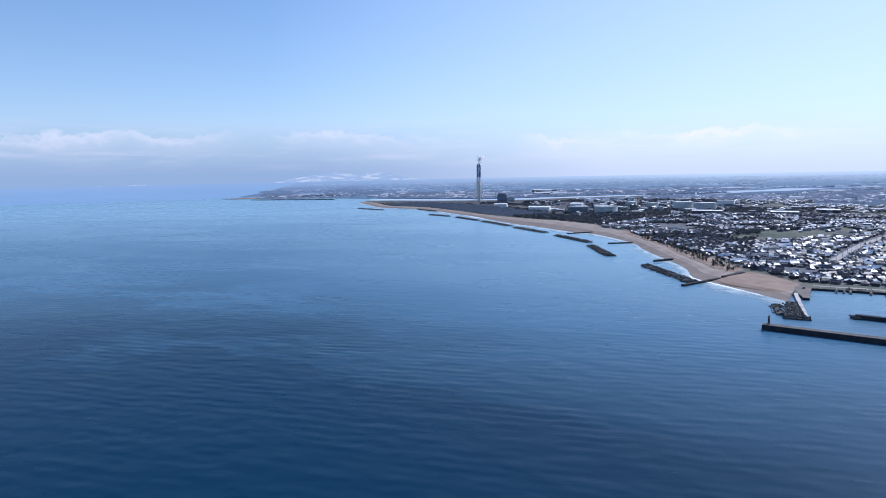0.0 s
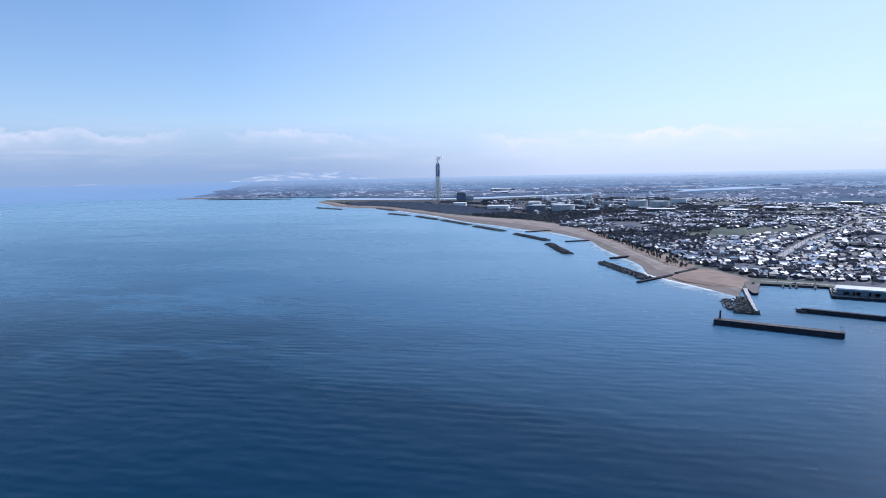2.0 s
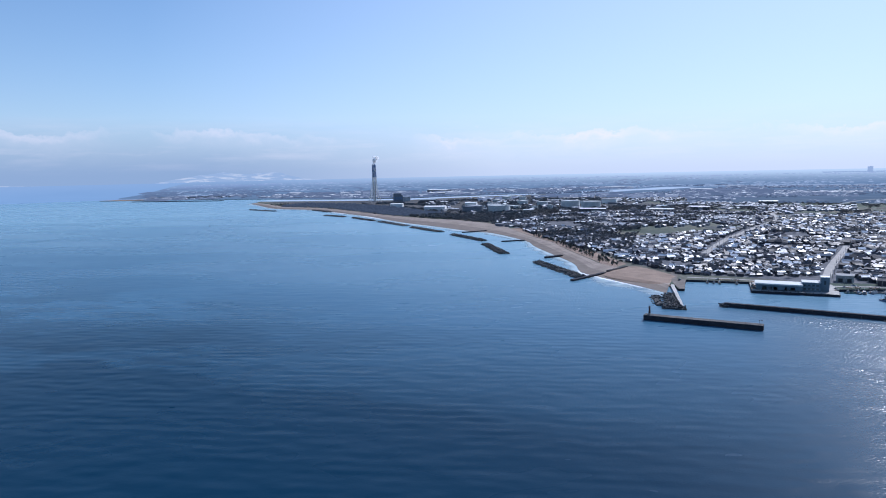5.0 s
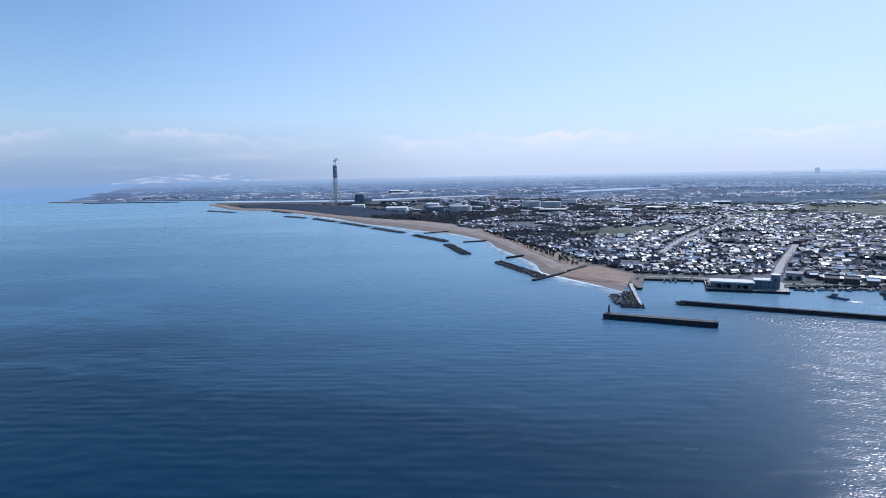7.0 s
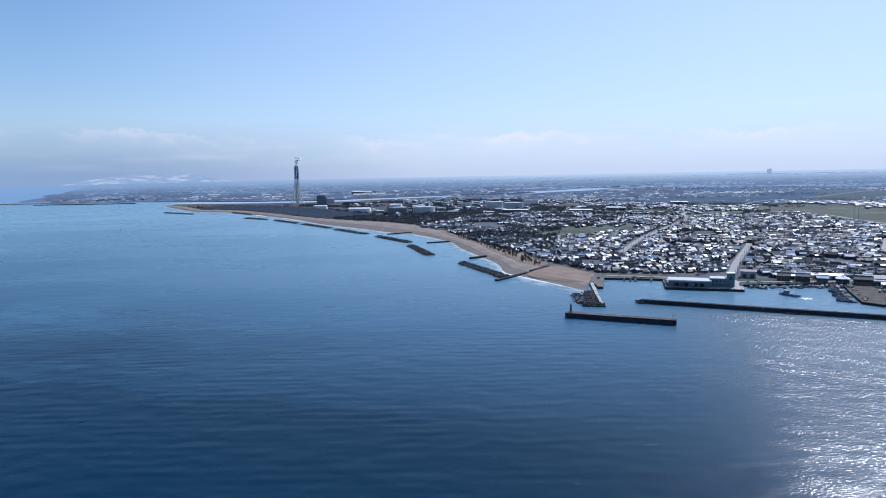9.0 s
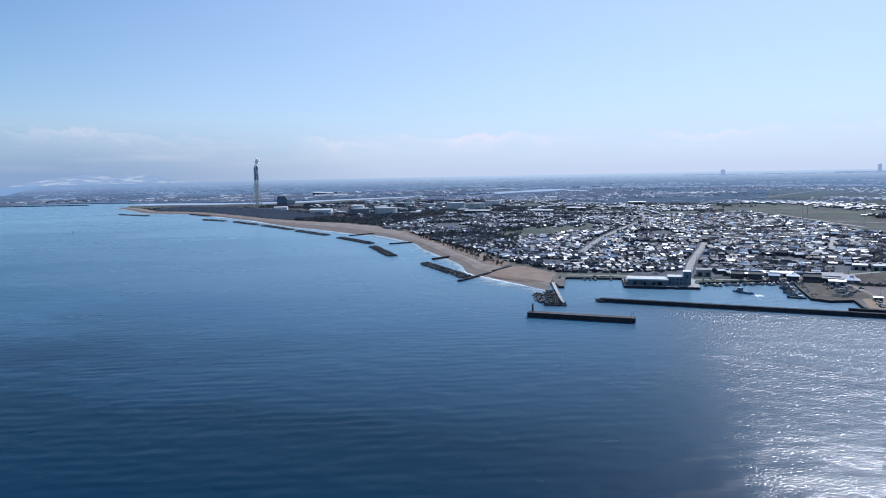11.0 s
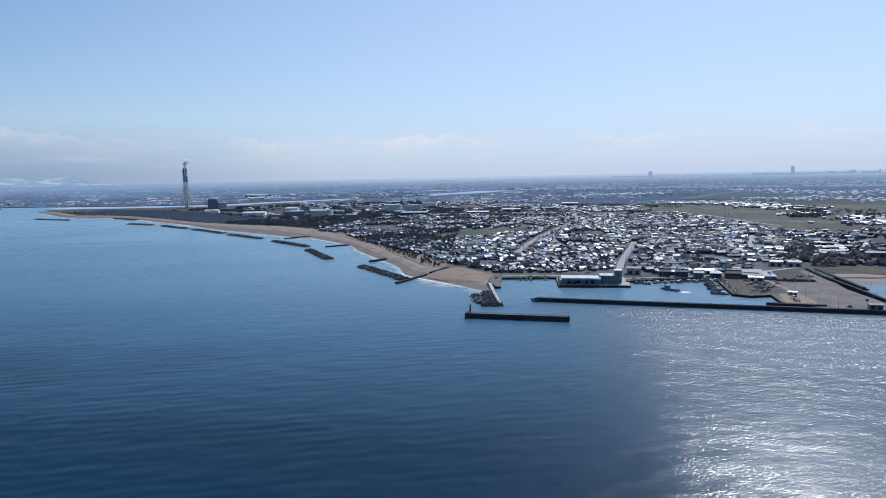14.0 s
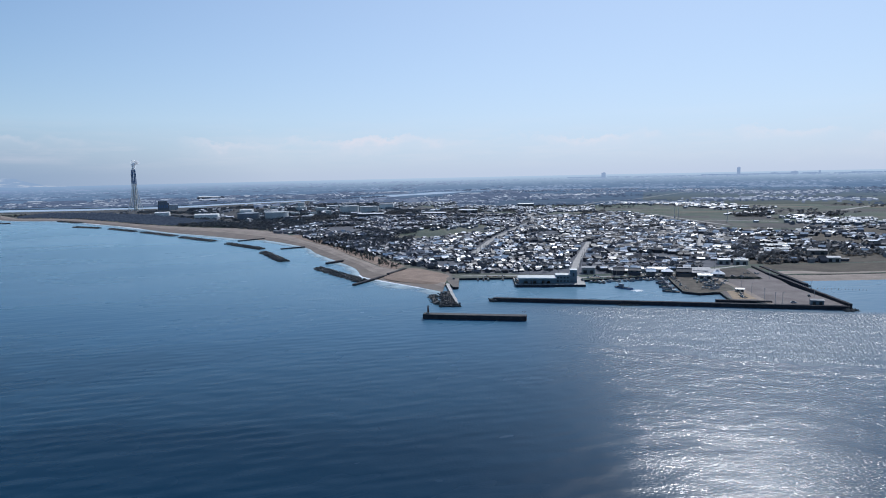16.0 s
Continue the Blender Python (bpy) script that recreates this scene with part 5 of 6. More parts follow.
rng = random.Random(77)
for x, y, r, n_ in ((715, 522, 30, 80), (690, 500, 18, 40), (615, 1150, 24, 60), (775, 560, 24, 50), (850, 640, 20, 34), (805, 912, 26, 50), (990, 1673, 60, 90), (767, 1681, 60, 120), (700, 1650, 60, 120),
                    (1080, 1500, 50, 60), (1500, 1050, 30, 20), (890, 500, 30, 16), (830, 450, 36, 40), (1340, 955, 34, 130), (1310, 940, 30, 60), (1420, 850, 40, 110), (730, 470, 26, 30), (690, 460, 20, 20), (1160, 1290, 26, 30), (540, 1620, 60, 120), (860, 1560, 50, 90)):
    for _ in range(n_):
        a, d = rng.uniform(0, 6.283), r * math.sqrt(rng.random())
        groves.append((x + math.cos(a) * d * 1.4, y + math.sin(a) * d))
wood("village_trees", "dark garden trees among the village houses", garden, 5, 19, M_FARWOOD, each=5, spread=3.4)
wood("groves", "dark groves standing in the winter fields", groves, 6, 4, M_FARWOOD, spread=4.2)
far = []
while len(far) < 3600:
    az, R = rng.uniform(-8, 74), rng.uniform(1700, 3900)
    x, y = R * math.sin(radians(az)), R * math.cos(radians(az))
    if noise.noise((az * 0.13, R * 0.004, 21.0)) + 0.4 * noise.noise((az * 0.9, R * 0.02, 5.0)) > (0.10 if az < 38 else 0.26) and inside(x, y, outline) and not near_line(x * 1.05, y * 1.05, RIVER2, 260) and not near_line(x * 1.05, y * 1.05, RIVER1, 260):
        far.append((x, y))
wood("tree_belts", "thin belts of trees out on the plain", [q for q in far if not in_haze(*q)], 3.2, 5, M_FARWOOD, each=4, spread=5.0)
wood("backdrop_tree_belts", "hazy belts of trees far out on the plain", [q for q in far if in_haze(*q)], 4, 6, M_MIDWOOD, each=3, spread=6.0)


# ---------------------------------------------------------------- works by the river: tanks, stack, sheds
slab("ground_works", [(-170, 2640), (40, 2420), (180, 2090), (260, 1800), (300, 1640), (350, 1530), (420, 1500), (780, 1570), (960, 1480), (1000, 2300), (900, 2880), (526, 2780), (284, 2670), (-16, 2770), (-310, 2900)], 1.0, 2.04,
     material("works_ground", (0.045, 0.052, 0.064), (0.12, 0.114, 0.108), 0.9, 70, 9.0, spec=0.1))
tagged(bpy.data.objects["ground_works"], "dark gravel ground of the tank yard and works", "works ground", kind="structure")
def tank(x, y, dia, h, mat, label):
    root = thing("storage_tank", label, "storage tank", "storage tanks", pose(x, y, 2.0))
    r = dia / 2
    part("shell", tubes(((0, 0, 0), (0, 0, h), r, r, 48, False)), mat, root)
    part("roof", tubes(((0, 0, h - 0.6), (0, 0, h + 0.6), r * 0.99, r * 0.25, 48)), M_TANK if mat is M_TANK else M_TANKD, root)
    part("wind_girder", tubes(((0, 0, h - 0.9), (0, 0, h - 0.5), r + 0.5, r + 0.5, 48)), mat, root)
    bm = bmesh.new()
    for i in range(24):
        a = -2.2 + i * 0.05
        box(bm, math.cos(a) * (r + 0.6), math.sin(a) * (r + 0.6), h * i / 24, 1.2, 1.6, 0.3, math.degrees(a))
    part("stairway", bm, M_STEEL, root)


for x, y, d, h, mat in ((369, 1745, 58, 17, M_TANKD), (440, 1730, 62, 18, M_TANK), (690, 1845, 56, 20, M_TANK), (722, 1765, 56, 20, M_TANK), (636, 2380, 34, 16, M_TANK), (643, 2190, 24, 22, M_TANK),
                        (612, 2085, 36, 12, M_TANK), (648, 1985, 36, 12, M_TANK), (560, 2230, 30, 12, M_TANK), (520, 1830, 24, 9, M_TANK), (560, 1790, 20, 9, M_TANK), (600, 1770, 18, 12, M_TANK),
                        (500, 2080, 22, 10, M_TANK), (780, 1960, 30, 11, M_TANK)):
    tank(x, y, d, h, mat, "dark grey round oil storage tank" if mat is M_TANKD else "pale grey round oil storage tank")


def shed(x, y, turn, L, W, h, rise, label, wall=M_WALLI, roof=M_SHED, name="shed", doors=2, z=2.05):
    root = thing(name, label, "shed", m=pose(x, y, z, 0, 0, turn))
    bm = bmesh.new()
    gable_wall(bm, L, W, h, rise)
    part("wall", bm, wall, root)
    bm = bmesh.new()
    gable(bm, L, W, h, rise, 0.5, 0.2)
    part("roof", bm, roof, root)
    for i in range(doors):
        part("door", boxes((L * ((i + 0.5) / doors - 0.5), -W / 2 - 0.05, 0, min(4.0, L / doors * 0.5), 0.14, min(3.4, h * 0.7))), M_BLACK, root)
    return root


for x, y, t, L, W, h, lab in ((590, 3730, -60, 175, 40, 12, "very long white-roofed warehouse"), (512, 3290, -35, 90, 30, 10, "long pale warehouse by the river"), (285, 1880, -20, 62, 30, 11, "pale flat works hall by the pines"),
                              (420, 2010, -25, 36, 24, 13, "white works building among tanks"), (400, 1850, -25, 34, 20, 12, "white works building among tanks"), (190, 2080, -15, 40, 22, 13, "pale works hall behind the pines"),
                              (480, 1950, -30, 40, 18, 9, "low works shed among tanks"), (855, 1940, -30, 46, 24, 16, "grey works block beside tanks"), (1225, 1680, -40, 50, 20, 9, "long white-roofed farm shed"),
                              (800, 1500, -40, 60, 22, 8, "long low pale depot"), (930, 1540, -40, 44, 18, 8, "long low pale depot"), (660, 1600, -35, 70, 20, 8, "long low pale depot"), (330, 2350, -20, 60, 24, 12, "grey power station annex")):
    shed(x, y, t, L, W, h, W * 0.10, lab, M_WALLI if "works" not in lab else M_WHITE, M_WHITE if "white" in lab or "pale" in lab else M_SHED, "works_shed", 3, 2.0)

boiler = thing("boiler_house", "tall dark boiler house of the power station", "power station", m=pose(240, 2575, 2, 0, 0, -5))
part("body", boxes((0, 0, 0, 38, 36, 26)), M_TANKD, boiler)
part("upper_storey", boxes((-2, 0, 26, 32, 30, 7)), M_TANKD, boiler)
part("annex", boxes((34, 0, 0, 30, 30, 18)), M_STEEL, boiler)
for i in range(4):
    part("louvre", boxes((-13 + 8.5 * i, -18.1, 8, 5, 0.4, 12)), M_STEELB, boiler)

# tower-borne twin stack
stack = thing("power_station_stack", "tall twin-flue stack in a tapering lattice tower", "stack", m=pose(150, 2610, 2, 0, 0, 12))
SH = 150.0


def leg_at(z):
    return 7.0 + 14.0 * (1 - z / 80.0) ** 1.3 if z < 80 else 7.0 - 1.5 * (z - 80) / 70


LEVELS = (0, 22, 44, 62, 80, 97, 114, 131, 146)
for sx, sy in ((-1, -1), (1, -1), (1, 1), (-1, 1)):
    for mat, lv in ((M_WHITE, LEVELS[:6]), (M_STEELB, LEVELS[5:])):
        bm = bmesh.new()
        for z0, z1 in zip(lv, lv[1:]):
            tube(bm, (sx * leg_at(z0), sy * leg_at(z0), z0), (sx * leg_at(z1), sy * leg_at(z1), z1), 1.0 if z0 < 80 else 0.9, 0.9, 8)
        part("leg", bm, mat, stack)
for z0, z1 in zip(LEVELS, LEVELS[1:]):
    a, b = leg_at(z0), leg_at(z1)
    q0, q1 = [(-a, -a), (a, -a), (a, a), (-a, a)], [(-b, -b), (b, -b), (b, b), (-b, b)]
    for i in range(4):
        j = (i + 1) % 4
        for e0, e1, w in (((*q0[i], z0), (*q1[j], z1), 0.45), ((*q0[j], z0), (*q1[i], z1), 0.45), ((*q1[i], z1), (*q1[j], z1), 0.5)):
            part("brace", tubes((e0, e1, w, w, 5)), M_WHITE if z1 <= 97 else M_STEELB, stack)
for s in (-1, 1):
    for z0, z1, mat in ((0, 80, M_TANK), (80, 98, M_WHITE), (98, 122, M_STEELB), (122, 138, M_WHITE if s > 0 else M_STEELB), (138, SH, M_STEELB)):
        part("flue", tubes(((s * 3.4, 0, z0), (s * 3.4, 0, z1), 2.6, 2.5, 16)), mat, stack)
part("platform", boxes((0, 0, 131, 15, 15, 1)), M_STEELB, stack)
part("platform", boxes((0, 0, 79.5, 16, 16, 1)), M_STEEL, stack)

# steam over the stack: a few soft lumps
M_STEAM = bpy.data.materials.new("white_steam")
M_STEAM.use_nodes = True
n, k = M_STEAM.node_tree.nodes, M_STEAM.node_tree.links
n.clear()
s_out, s_clear, s_white, s_thru, s_mix, s_all = (n.new("ShaderNode" + s) for s in ("OutputMaterial", "BsdfTransparent", "BsdfDiffuse", "BsdfTranslucent", "MixShader", "MixShader"))
s_white.inputs[0].default_value = s_thru.inputs[0].default_value = (0.95, 0.95, 0.95, 1)
s_mix.inputs[0].default_value, s_all.inputs[0].default_value = 0.6, 0.5
for a_, b_ in ((s_white.outputs[0], s_mix.inputs[1]), (s_thru.outputs[0], s_mix.inputs[2]), (s_clear.outputs[0], s_all.inputs[1]), (s_mix.outputs[0], s_all.inputs[2]), (s_all.outputs[0], s_out.inputs[0])):
    k.new(a_, b_)
bm = bmesh.new()
rng = random.Random(3)
for i in range(14):
    q = i / 13
    m = pose(151 + 6 * q + rng.uniform(-7, 9) * (0.15 + q), 2612 + rng.uniform(-5, 5), 153 + 27 * q + rng.uniform(-3, 3) * q) @ Matrix.Diagonal((3.2 + 5.5 * q, 4 + 4 * q, 3.6 + 3.4 * q, 1))
    bmesh.ops.create_icosphere(bm, subdivisions=2, radius=1.0, matrix=m)
for vert in bm.verts:
    vert.co += Vector((noise.noise(vert.co * 0.25), noise.noise(vert.co * 0.25 + Vector((9, 0, 0))), noise.noise(vert.co * 0.25 + Vector((0, 9, 0))))) * 0.9
for face in bm.faces:
    face.smooth = True
tagged(part("steam_plume", bm, M_STEAM), "small white plume of steam over the stack", "steam", kind="stuff")

# scrub, tree belts and low sheds between the tanks
yard = scatter([(180, 2150), (300, 1700), (420, 1530), (960, 1500), (980, 2300), (860, 2600), (300, 2480), (60, 2450)], 1500, 71, lambda x, y: noise.noise((x * 0.008, y * 0.005, 17.0)) > 0.05)
wood("works_scrub", "dark bare scrub and tree belts round the tanks", yard, 4.5, 12, M_WINDWOOD, each=3, spread=8.0)
bulk = Bulk()
rng = random.Random(91)
for x, y in scatter([(300, 1700), (420, 1530), (960, 1500), (980, 2300), (860, 2600), (300, 2480)], 170, 72):
    L = rng.choice((10, 14, 20, 28, 40))
    bulk.add(x, y, 2.0, rng.choice((-30, 60)) + rng.gauss(0, 4), L, rng.uniform(8, 14), rng.uniform(3.5, 7), 1.2, roof=rng.choice((1, 1, 2)))
bulk.done("works_buildings", "low sheds and pump houses of the tank yard", [M_WALLF, M_ROOFF, M_SHEDI], "sheds")

# town and works beyond the river
bulk = Bulk()
rng = random.Random(19)
made = 0
while made < 1500:
    az, R = rng.uniform(-15.5, 36), rng.uniform(2500, 4000)
    x, y = R * math.sin(radians(az)), R * math.cos(radians(az))
    if near_line(x * 1.045, y * 1.045, RIVER1, 240) or near_line(x * 1.045, y * 1.045, RIVER2, 250) or (R < 3550 and az < -10) or inside(x, y, WIND_WOOD) or inside(x, y, TANK_YARD) or (x < 150 and y < 2850):
        continue
    if noise.noise((az * 0.2, R * 0.005, 3.0)) < -0.1:
        made += 0.05
        continue
    big = rng.random() < 0.12
    L, W = (rng.uniform(30, 80), rng.uniform(16, 30)) if big else (rng.uniform(9, 16), rng.uniform(7, 11))
    bulk.add(x, y, 2.0, rng.choice((-30, -30, 60)) + rng.gauss(0, 8), L, W, rng.uniform(7, 12) if big else rng.uniform(4, 9), W * (0.08 if big else 0.22), roof=2 if big or rng.random() < 0.3 else 1)
    made += 1
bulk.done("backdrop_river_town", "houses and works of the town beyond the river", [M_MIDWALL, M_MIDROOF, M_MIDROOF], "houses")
# river sheets glow: sky reflection and haze are painted into the pale colour
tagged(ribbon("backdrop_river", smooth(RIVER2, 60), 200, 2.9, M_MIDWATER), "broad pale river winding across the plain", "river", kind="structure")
tagged(ribbon("backdrop_river_mouth", smooth([(-330, 3130), (-16, 2925), (284, 2810), (526, 2910), (974, 3025)], 50), 150, 0.6, M_MIDWATER), "pale calm water of the river mouth", "river", kind="structure")
rng = random.Random(63)
bank = []
for x, y in along(smooth(RIVER2, 80)[:, :2] * 0.972, 900):
    if noise.noise((x * 0.006, y * 0.004, 9.0)) > (-1.0 if 900 < x < 1330 else -0.02) and not 1330 < x < 2120:
        bank.append((x + rng.uniform(-25, 25), y + rng.uniform(-25, 25)))
wood("backdrop_river_trees", "hazy trees along the river bank", bank, 7, 16, M_MIDWOOD, each=3, spread=7.0)
wall_line("river_mole", "long low mole at the river mouth", (-1000, 3400), (-542, 3235), 12, -2, 3.0, M_CONCD, 12, category="mole")
slab("ground_spit", [(-1250, 3690), (-1180, 3640), (-1030, 3600), (-900, 3640), (-860, 3700), (-1000, 3780), (-1180, 3780)], -2, 2.5, M_SCRUB)
tagged(bpy.data.objects["ground_spit"], "low sandy spit at the river mouth", "spit", kind="structure")
spit = scatter([(-1020, 3640), (-880, 3690), (-700, 3640), (-640, 3560), (-560, 3700), (-800, 3850), (-1000, 3790)], 110, 61)
wood("spit_trees", "dark scrub and trees on the spit", spit, 9, 9, M_WINDWOOD, each=4, spread=6)

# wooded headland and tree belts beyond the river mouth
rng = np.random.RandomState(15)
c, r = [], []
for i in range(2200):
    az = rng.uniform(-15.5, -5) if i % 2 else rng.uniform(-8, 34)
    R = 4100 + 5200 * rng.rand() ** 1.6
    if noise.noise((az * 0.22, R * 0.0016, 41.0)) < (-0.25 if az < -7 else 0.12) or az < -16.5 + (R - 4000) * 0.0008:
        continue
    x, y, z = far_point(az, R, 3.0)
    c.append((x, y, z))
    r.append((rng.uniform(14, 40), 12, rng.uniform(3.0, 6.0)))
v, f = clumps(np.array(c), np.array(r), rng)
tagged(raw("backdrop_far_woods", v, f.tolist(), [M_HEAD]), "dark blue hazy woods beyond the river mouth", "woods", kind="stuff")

# far roofs and towers towards the horizon
bulk = Bulk()
rng = random.Random(23)
while len(bulk.f) < 7 * 3000:
    az, R = rng.uniform(-14, 76), 4050 + 7000 * rng.random() ** 2
    if noise.noise((az * 0.15, R * 0.002, 31.0)) < 0.02 or az < -17 + (R - 4000) * 0.0008:
        continue
    x, y, z = far_point(az, R, 2.5)
    s = 0.9 + 0.2 * rng.random()
    bulk.add(x, y, z, -az + rng.gauss(0, 10), s * rng.uniform(8, 26), 8, rng.uniform(2.0, 3.6), 1.0)
for i in range(150):  # a low, broken skyline of the far city
    az = rng.uniform(51.0, 76) if i % 4 else rng.uniform(40, 52)
    x, y, z = far_point(az, 11800, 0)
    bulk.add(x, y, z, -az, rng.uniform(16, 90), 10, rng.uniform(2, 9) if az > 51 else rng.uniform(1, 4), 1.0, roof=0)
bulk.done("backdrop_far_roofs", "pale roofs of far towns in the haze", [M_FARBLD, M_FARTOWN], "houses")
for az, R, w, h in ((53.35, 12000, 22, 50), (42.75, 11000, 30, 36), (57.3, 12000, 40, 17), (55.9, 12000, 44, 11), (59.0, 12000, 12, 19)):
    x, y, z = far_point(az, R, 0)
    tower = thing("far_tower_block", "pale blue tower block far off in the haze", "tower block", m=pose(x, y, z, 0, 0, -az))
    part("body", boxes((0, 0, 0, w, 12, h)), M_FARBLD, tower)
    part("roof_house", boxes((w * 0.1, 0, h, w * 0.4, 6, 3)), M_FARBLD, tower)

# steel masts in the fields
for x, y, h in ((1061, 937, 34), (1132, 865, 28), (1133, 990, 36)):
    mast = thing("steel_mast", "slim grey steel mast in the fields", "mast", "field masts", pose(x, y, 2))
    part("shaft", tubes(((0, 0, 0), (0, 0, h), 0.55, 0.25, 8)), M_STEEL, mast)
    for z in (0.8, 0.9, 0.98):
        part("cross_arm", boxes((0, 0, h * z, 3.6, 0.25, 0.25, 30)), M_STEEL, mast)

# ---------------------------------------------------------------- harbour buildings
hall = thing("fish_market_hall", "white-roofed fish landing hall with an open front", "market hall", m=pose(381.5, 505.5, 2.07, 0, 0, -36.5))
HL, HW = 36.0, 16.0
part("roof", boxes((0, 0, 5.6, HL + 1.5, HW + 2, 0.5)), M_TANK, hall)
part("fascia", boxes((0, -HW / 2 - 1.05, 5.0, HL + 1.5, 0.2, 0.6)), M_TANK, hall)
part("back_wall", boxes((0, HW / 2 - 0.2, 0, HL, 0.4, 5.6)), M_BLUE, hall)
part("upper_wall", boxes((0, -HW / 2 + 0.6, 3.3, HL, 0.3, 2.3)), M_BLUE, hall)
for i in range(9):
    part("column", boxes((-HL / 2 + 0.4 + i * (HL - 0.8) / 8, -HW / 2 + 0.6, 0, 0.7, 0.7, 5.6)), M_BLUE, hall)
for i in range(8):
    if i in (0, 4, 7):
        part("front_panel", boxes((-HL / 2 + 0.4 + (i + 0.5) * (HL - 0.8) / 8, -HW / 2 + 0.65, 0.5, (HL - 0.8) / 8 - 0.8, 0.16, 2.8)), M_BLUE, hall)
for i in range(5):
    part("partition", boxes((-HL / 2 + 3 + i * 7.6, 0, 0, 2.6, 10, 3.2)), M_TANKD, hall)
office = thing("harbour_office", "pale blue two-storey harbour office with a stair tower", "office", m=pose(405.5, 489.8, 2.07, 0, 0, -36.5))
part("body", boxes((-3.5, 2, 0, 14, 13, 7.6)), M_BLUE, office)
part("roof", boxes((-3.5, 2, 7.6, 14.6, 13.6, 0.4)), M_TANK, office)
part("stair_tower", boxes((6.8, 3, 0, 6.6, 8, 12.2)), M_BLUE, office)
part("tower_cap", boxes((6.8, 3, 12.2, 7.0, 8.4, 0.35)), M_WHITE, office)
for zz in (1.4, 4.6):
    for i in range(4):
        part("window", boxes((-8.4 + 3.2 * i, -4.55, zz, 2.0, 0.16, 1.4)), M_GLASS, office)
part("window", boxes((6.8, -1.05, 6, 1.6, 0.16, 3.4)), M_GLASS, office)

M_PALEWALL = material("weathered_pale_siding", (0.26, 0.26, 0.25), (0.40, 0.40, 0.385), 0.8, 3, 0.5, 0.3, spec=0.2)
M_GREYROOF = material("grey_sheet_roof", (0.20, 0.205, 0.22), (0.32, 0.325, 0.34), 0.65, 6, 0.8, spec=0.25)
for x, y, t, L, W, h, lab, roof in ((528, 427, -43, 13, 7, 4.0, "boat shed with a bright white metal roof", M_WHITE), (543, 441, -40, 30, 16, 4.2, "long grey boat-yard shed", M_GREYROOF), (548, 458, -40, 32, 12, 4.4, "long grey-roofed net store by the yard", M_GREYROOF),
                                    (463, 523, -40, 14, 9, 6.2, "pale flat-fronted building on the quay", M_GREYROOF), (490, 503, -40, 18, 7, 3.2, "quayside shed with a white metal roof", M_WHITE), (522, 489, -38, 30, 10, 3.6, "long pale-roofed net shed on the quay", M_WHITE),
                                    (497, 365, -43, 6.5, 4, 2.3, "small white hut in the sandy yard", M_WHITE), (496.5, 296, -43, 9, 5, 3.6, "blue metal shed on the apron", M_GREYROOF), (629, 484, -43, 13, 9, 5, "white-roofed shed at the town's edge", M_SHED),
                                    (641, 471, -43, 14, 9, 5, "white-roofed shed at the town's edge", M_SHED), (800, 541, -43, 36, 9, 5, "long white-roofed hall at the town's edge", M_SHED), (765, 512, -43, 28, 8, 5, "long white-roofed hall at the town's edge", M_SHED),
                                    (738, 424, -43, 14, 9, 5, "white-roofed shed behind the east beach", M_SHED), (786, 472, -43, 22, 10, 5, "grey shed behind the east beach", M_GREYROOF), (830, 400, -43, 30, 12, 5, "grey shed behind the east beach", M_GREYROOF),
                                    (870, 372, -43, 22, 10, 5, "pale shed behind the east beach", M_SHED)):
    shed(x, y, t, L, W, h, W * 0.14, lab, M_BLUE if "blue" in lab else M_PALEWALL if "pale" in lab or "white" in lab else M_WALL, roof, "harbour_shed")

for x, y in ((520, 380), (498, 354), (482, 331), (472, 314.5), (476, 311), (529, 412), (545, 330), (575, 390), (508, 305)):
    lamp = thing("apron_light_pole", "tall slim grey light pole on the apron", "light pole", "apron light poles", pose(x, y, 2.06))
    part("pole", tubes(((0, 0, 0), (0, 0, 9.5), 0.16, 0.1, 8)), M_STEEL, lamp)
    part("arm", boxes((0.8, 0, 9.4, 1.8, 0.12, 0.12)), M_STEEL, lamp)
    part("lamp_head", boxes((1.7, 0, 9.2, 0.9, 0.35, 0.2)), M_STEEL, lamp)
for line, gap_ in ((STREETS[0], 32), (STREETS[1], 34), (STREETS[3], 30)):
    pts = smooth(line, 60)
    d = np.concatenate([[0], np.cumsum(np.linalg.norm(np.diff(pts, axis=0), axis=1))])
    for s in np.arange(8, d[-1], gap_):
        x, y = np.interp(s, d, pts[:, 0]) + 4.6, np.interp(s, d, pts[:, 1]) - 3.6
        up_ = thing("utility_pole", "grey concrete utility pole beside the street", "utility pole", "street utility poles", pose(x, y, 2.04))
        part("pole", tubes(((0, 0, 0), (0, 0, 10.5), 0.2, 0.13, 7)), M_CONC, up_)
        part("cross_arm", boxes((0, 0, 9.6, 2.2, 0.12, 0.14, 45)), M_STEEL, up_)
        part("transformer", tubes(((0.4, 0, 7.6), (0.4, 0, 8.7), 0.3, 0.3, 8)), M_STEEL, up_)


# ---------------------------------------------------------------- boats
M_CABIN = choice_material("boat_cabin_paint", [(0.45, 0.46, 0.47), (0.20, 0.23, 0.26), (0.12, 0.15, 0.19), (0.32, 0.33, 0.34)], 0.5)


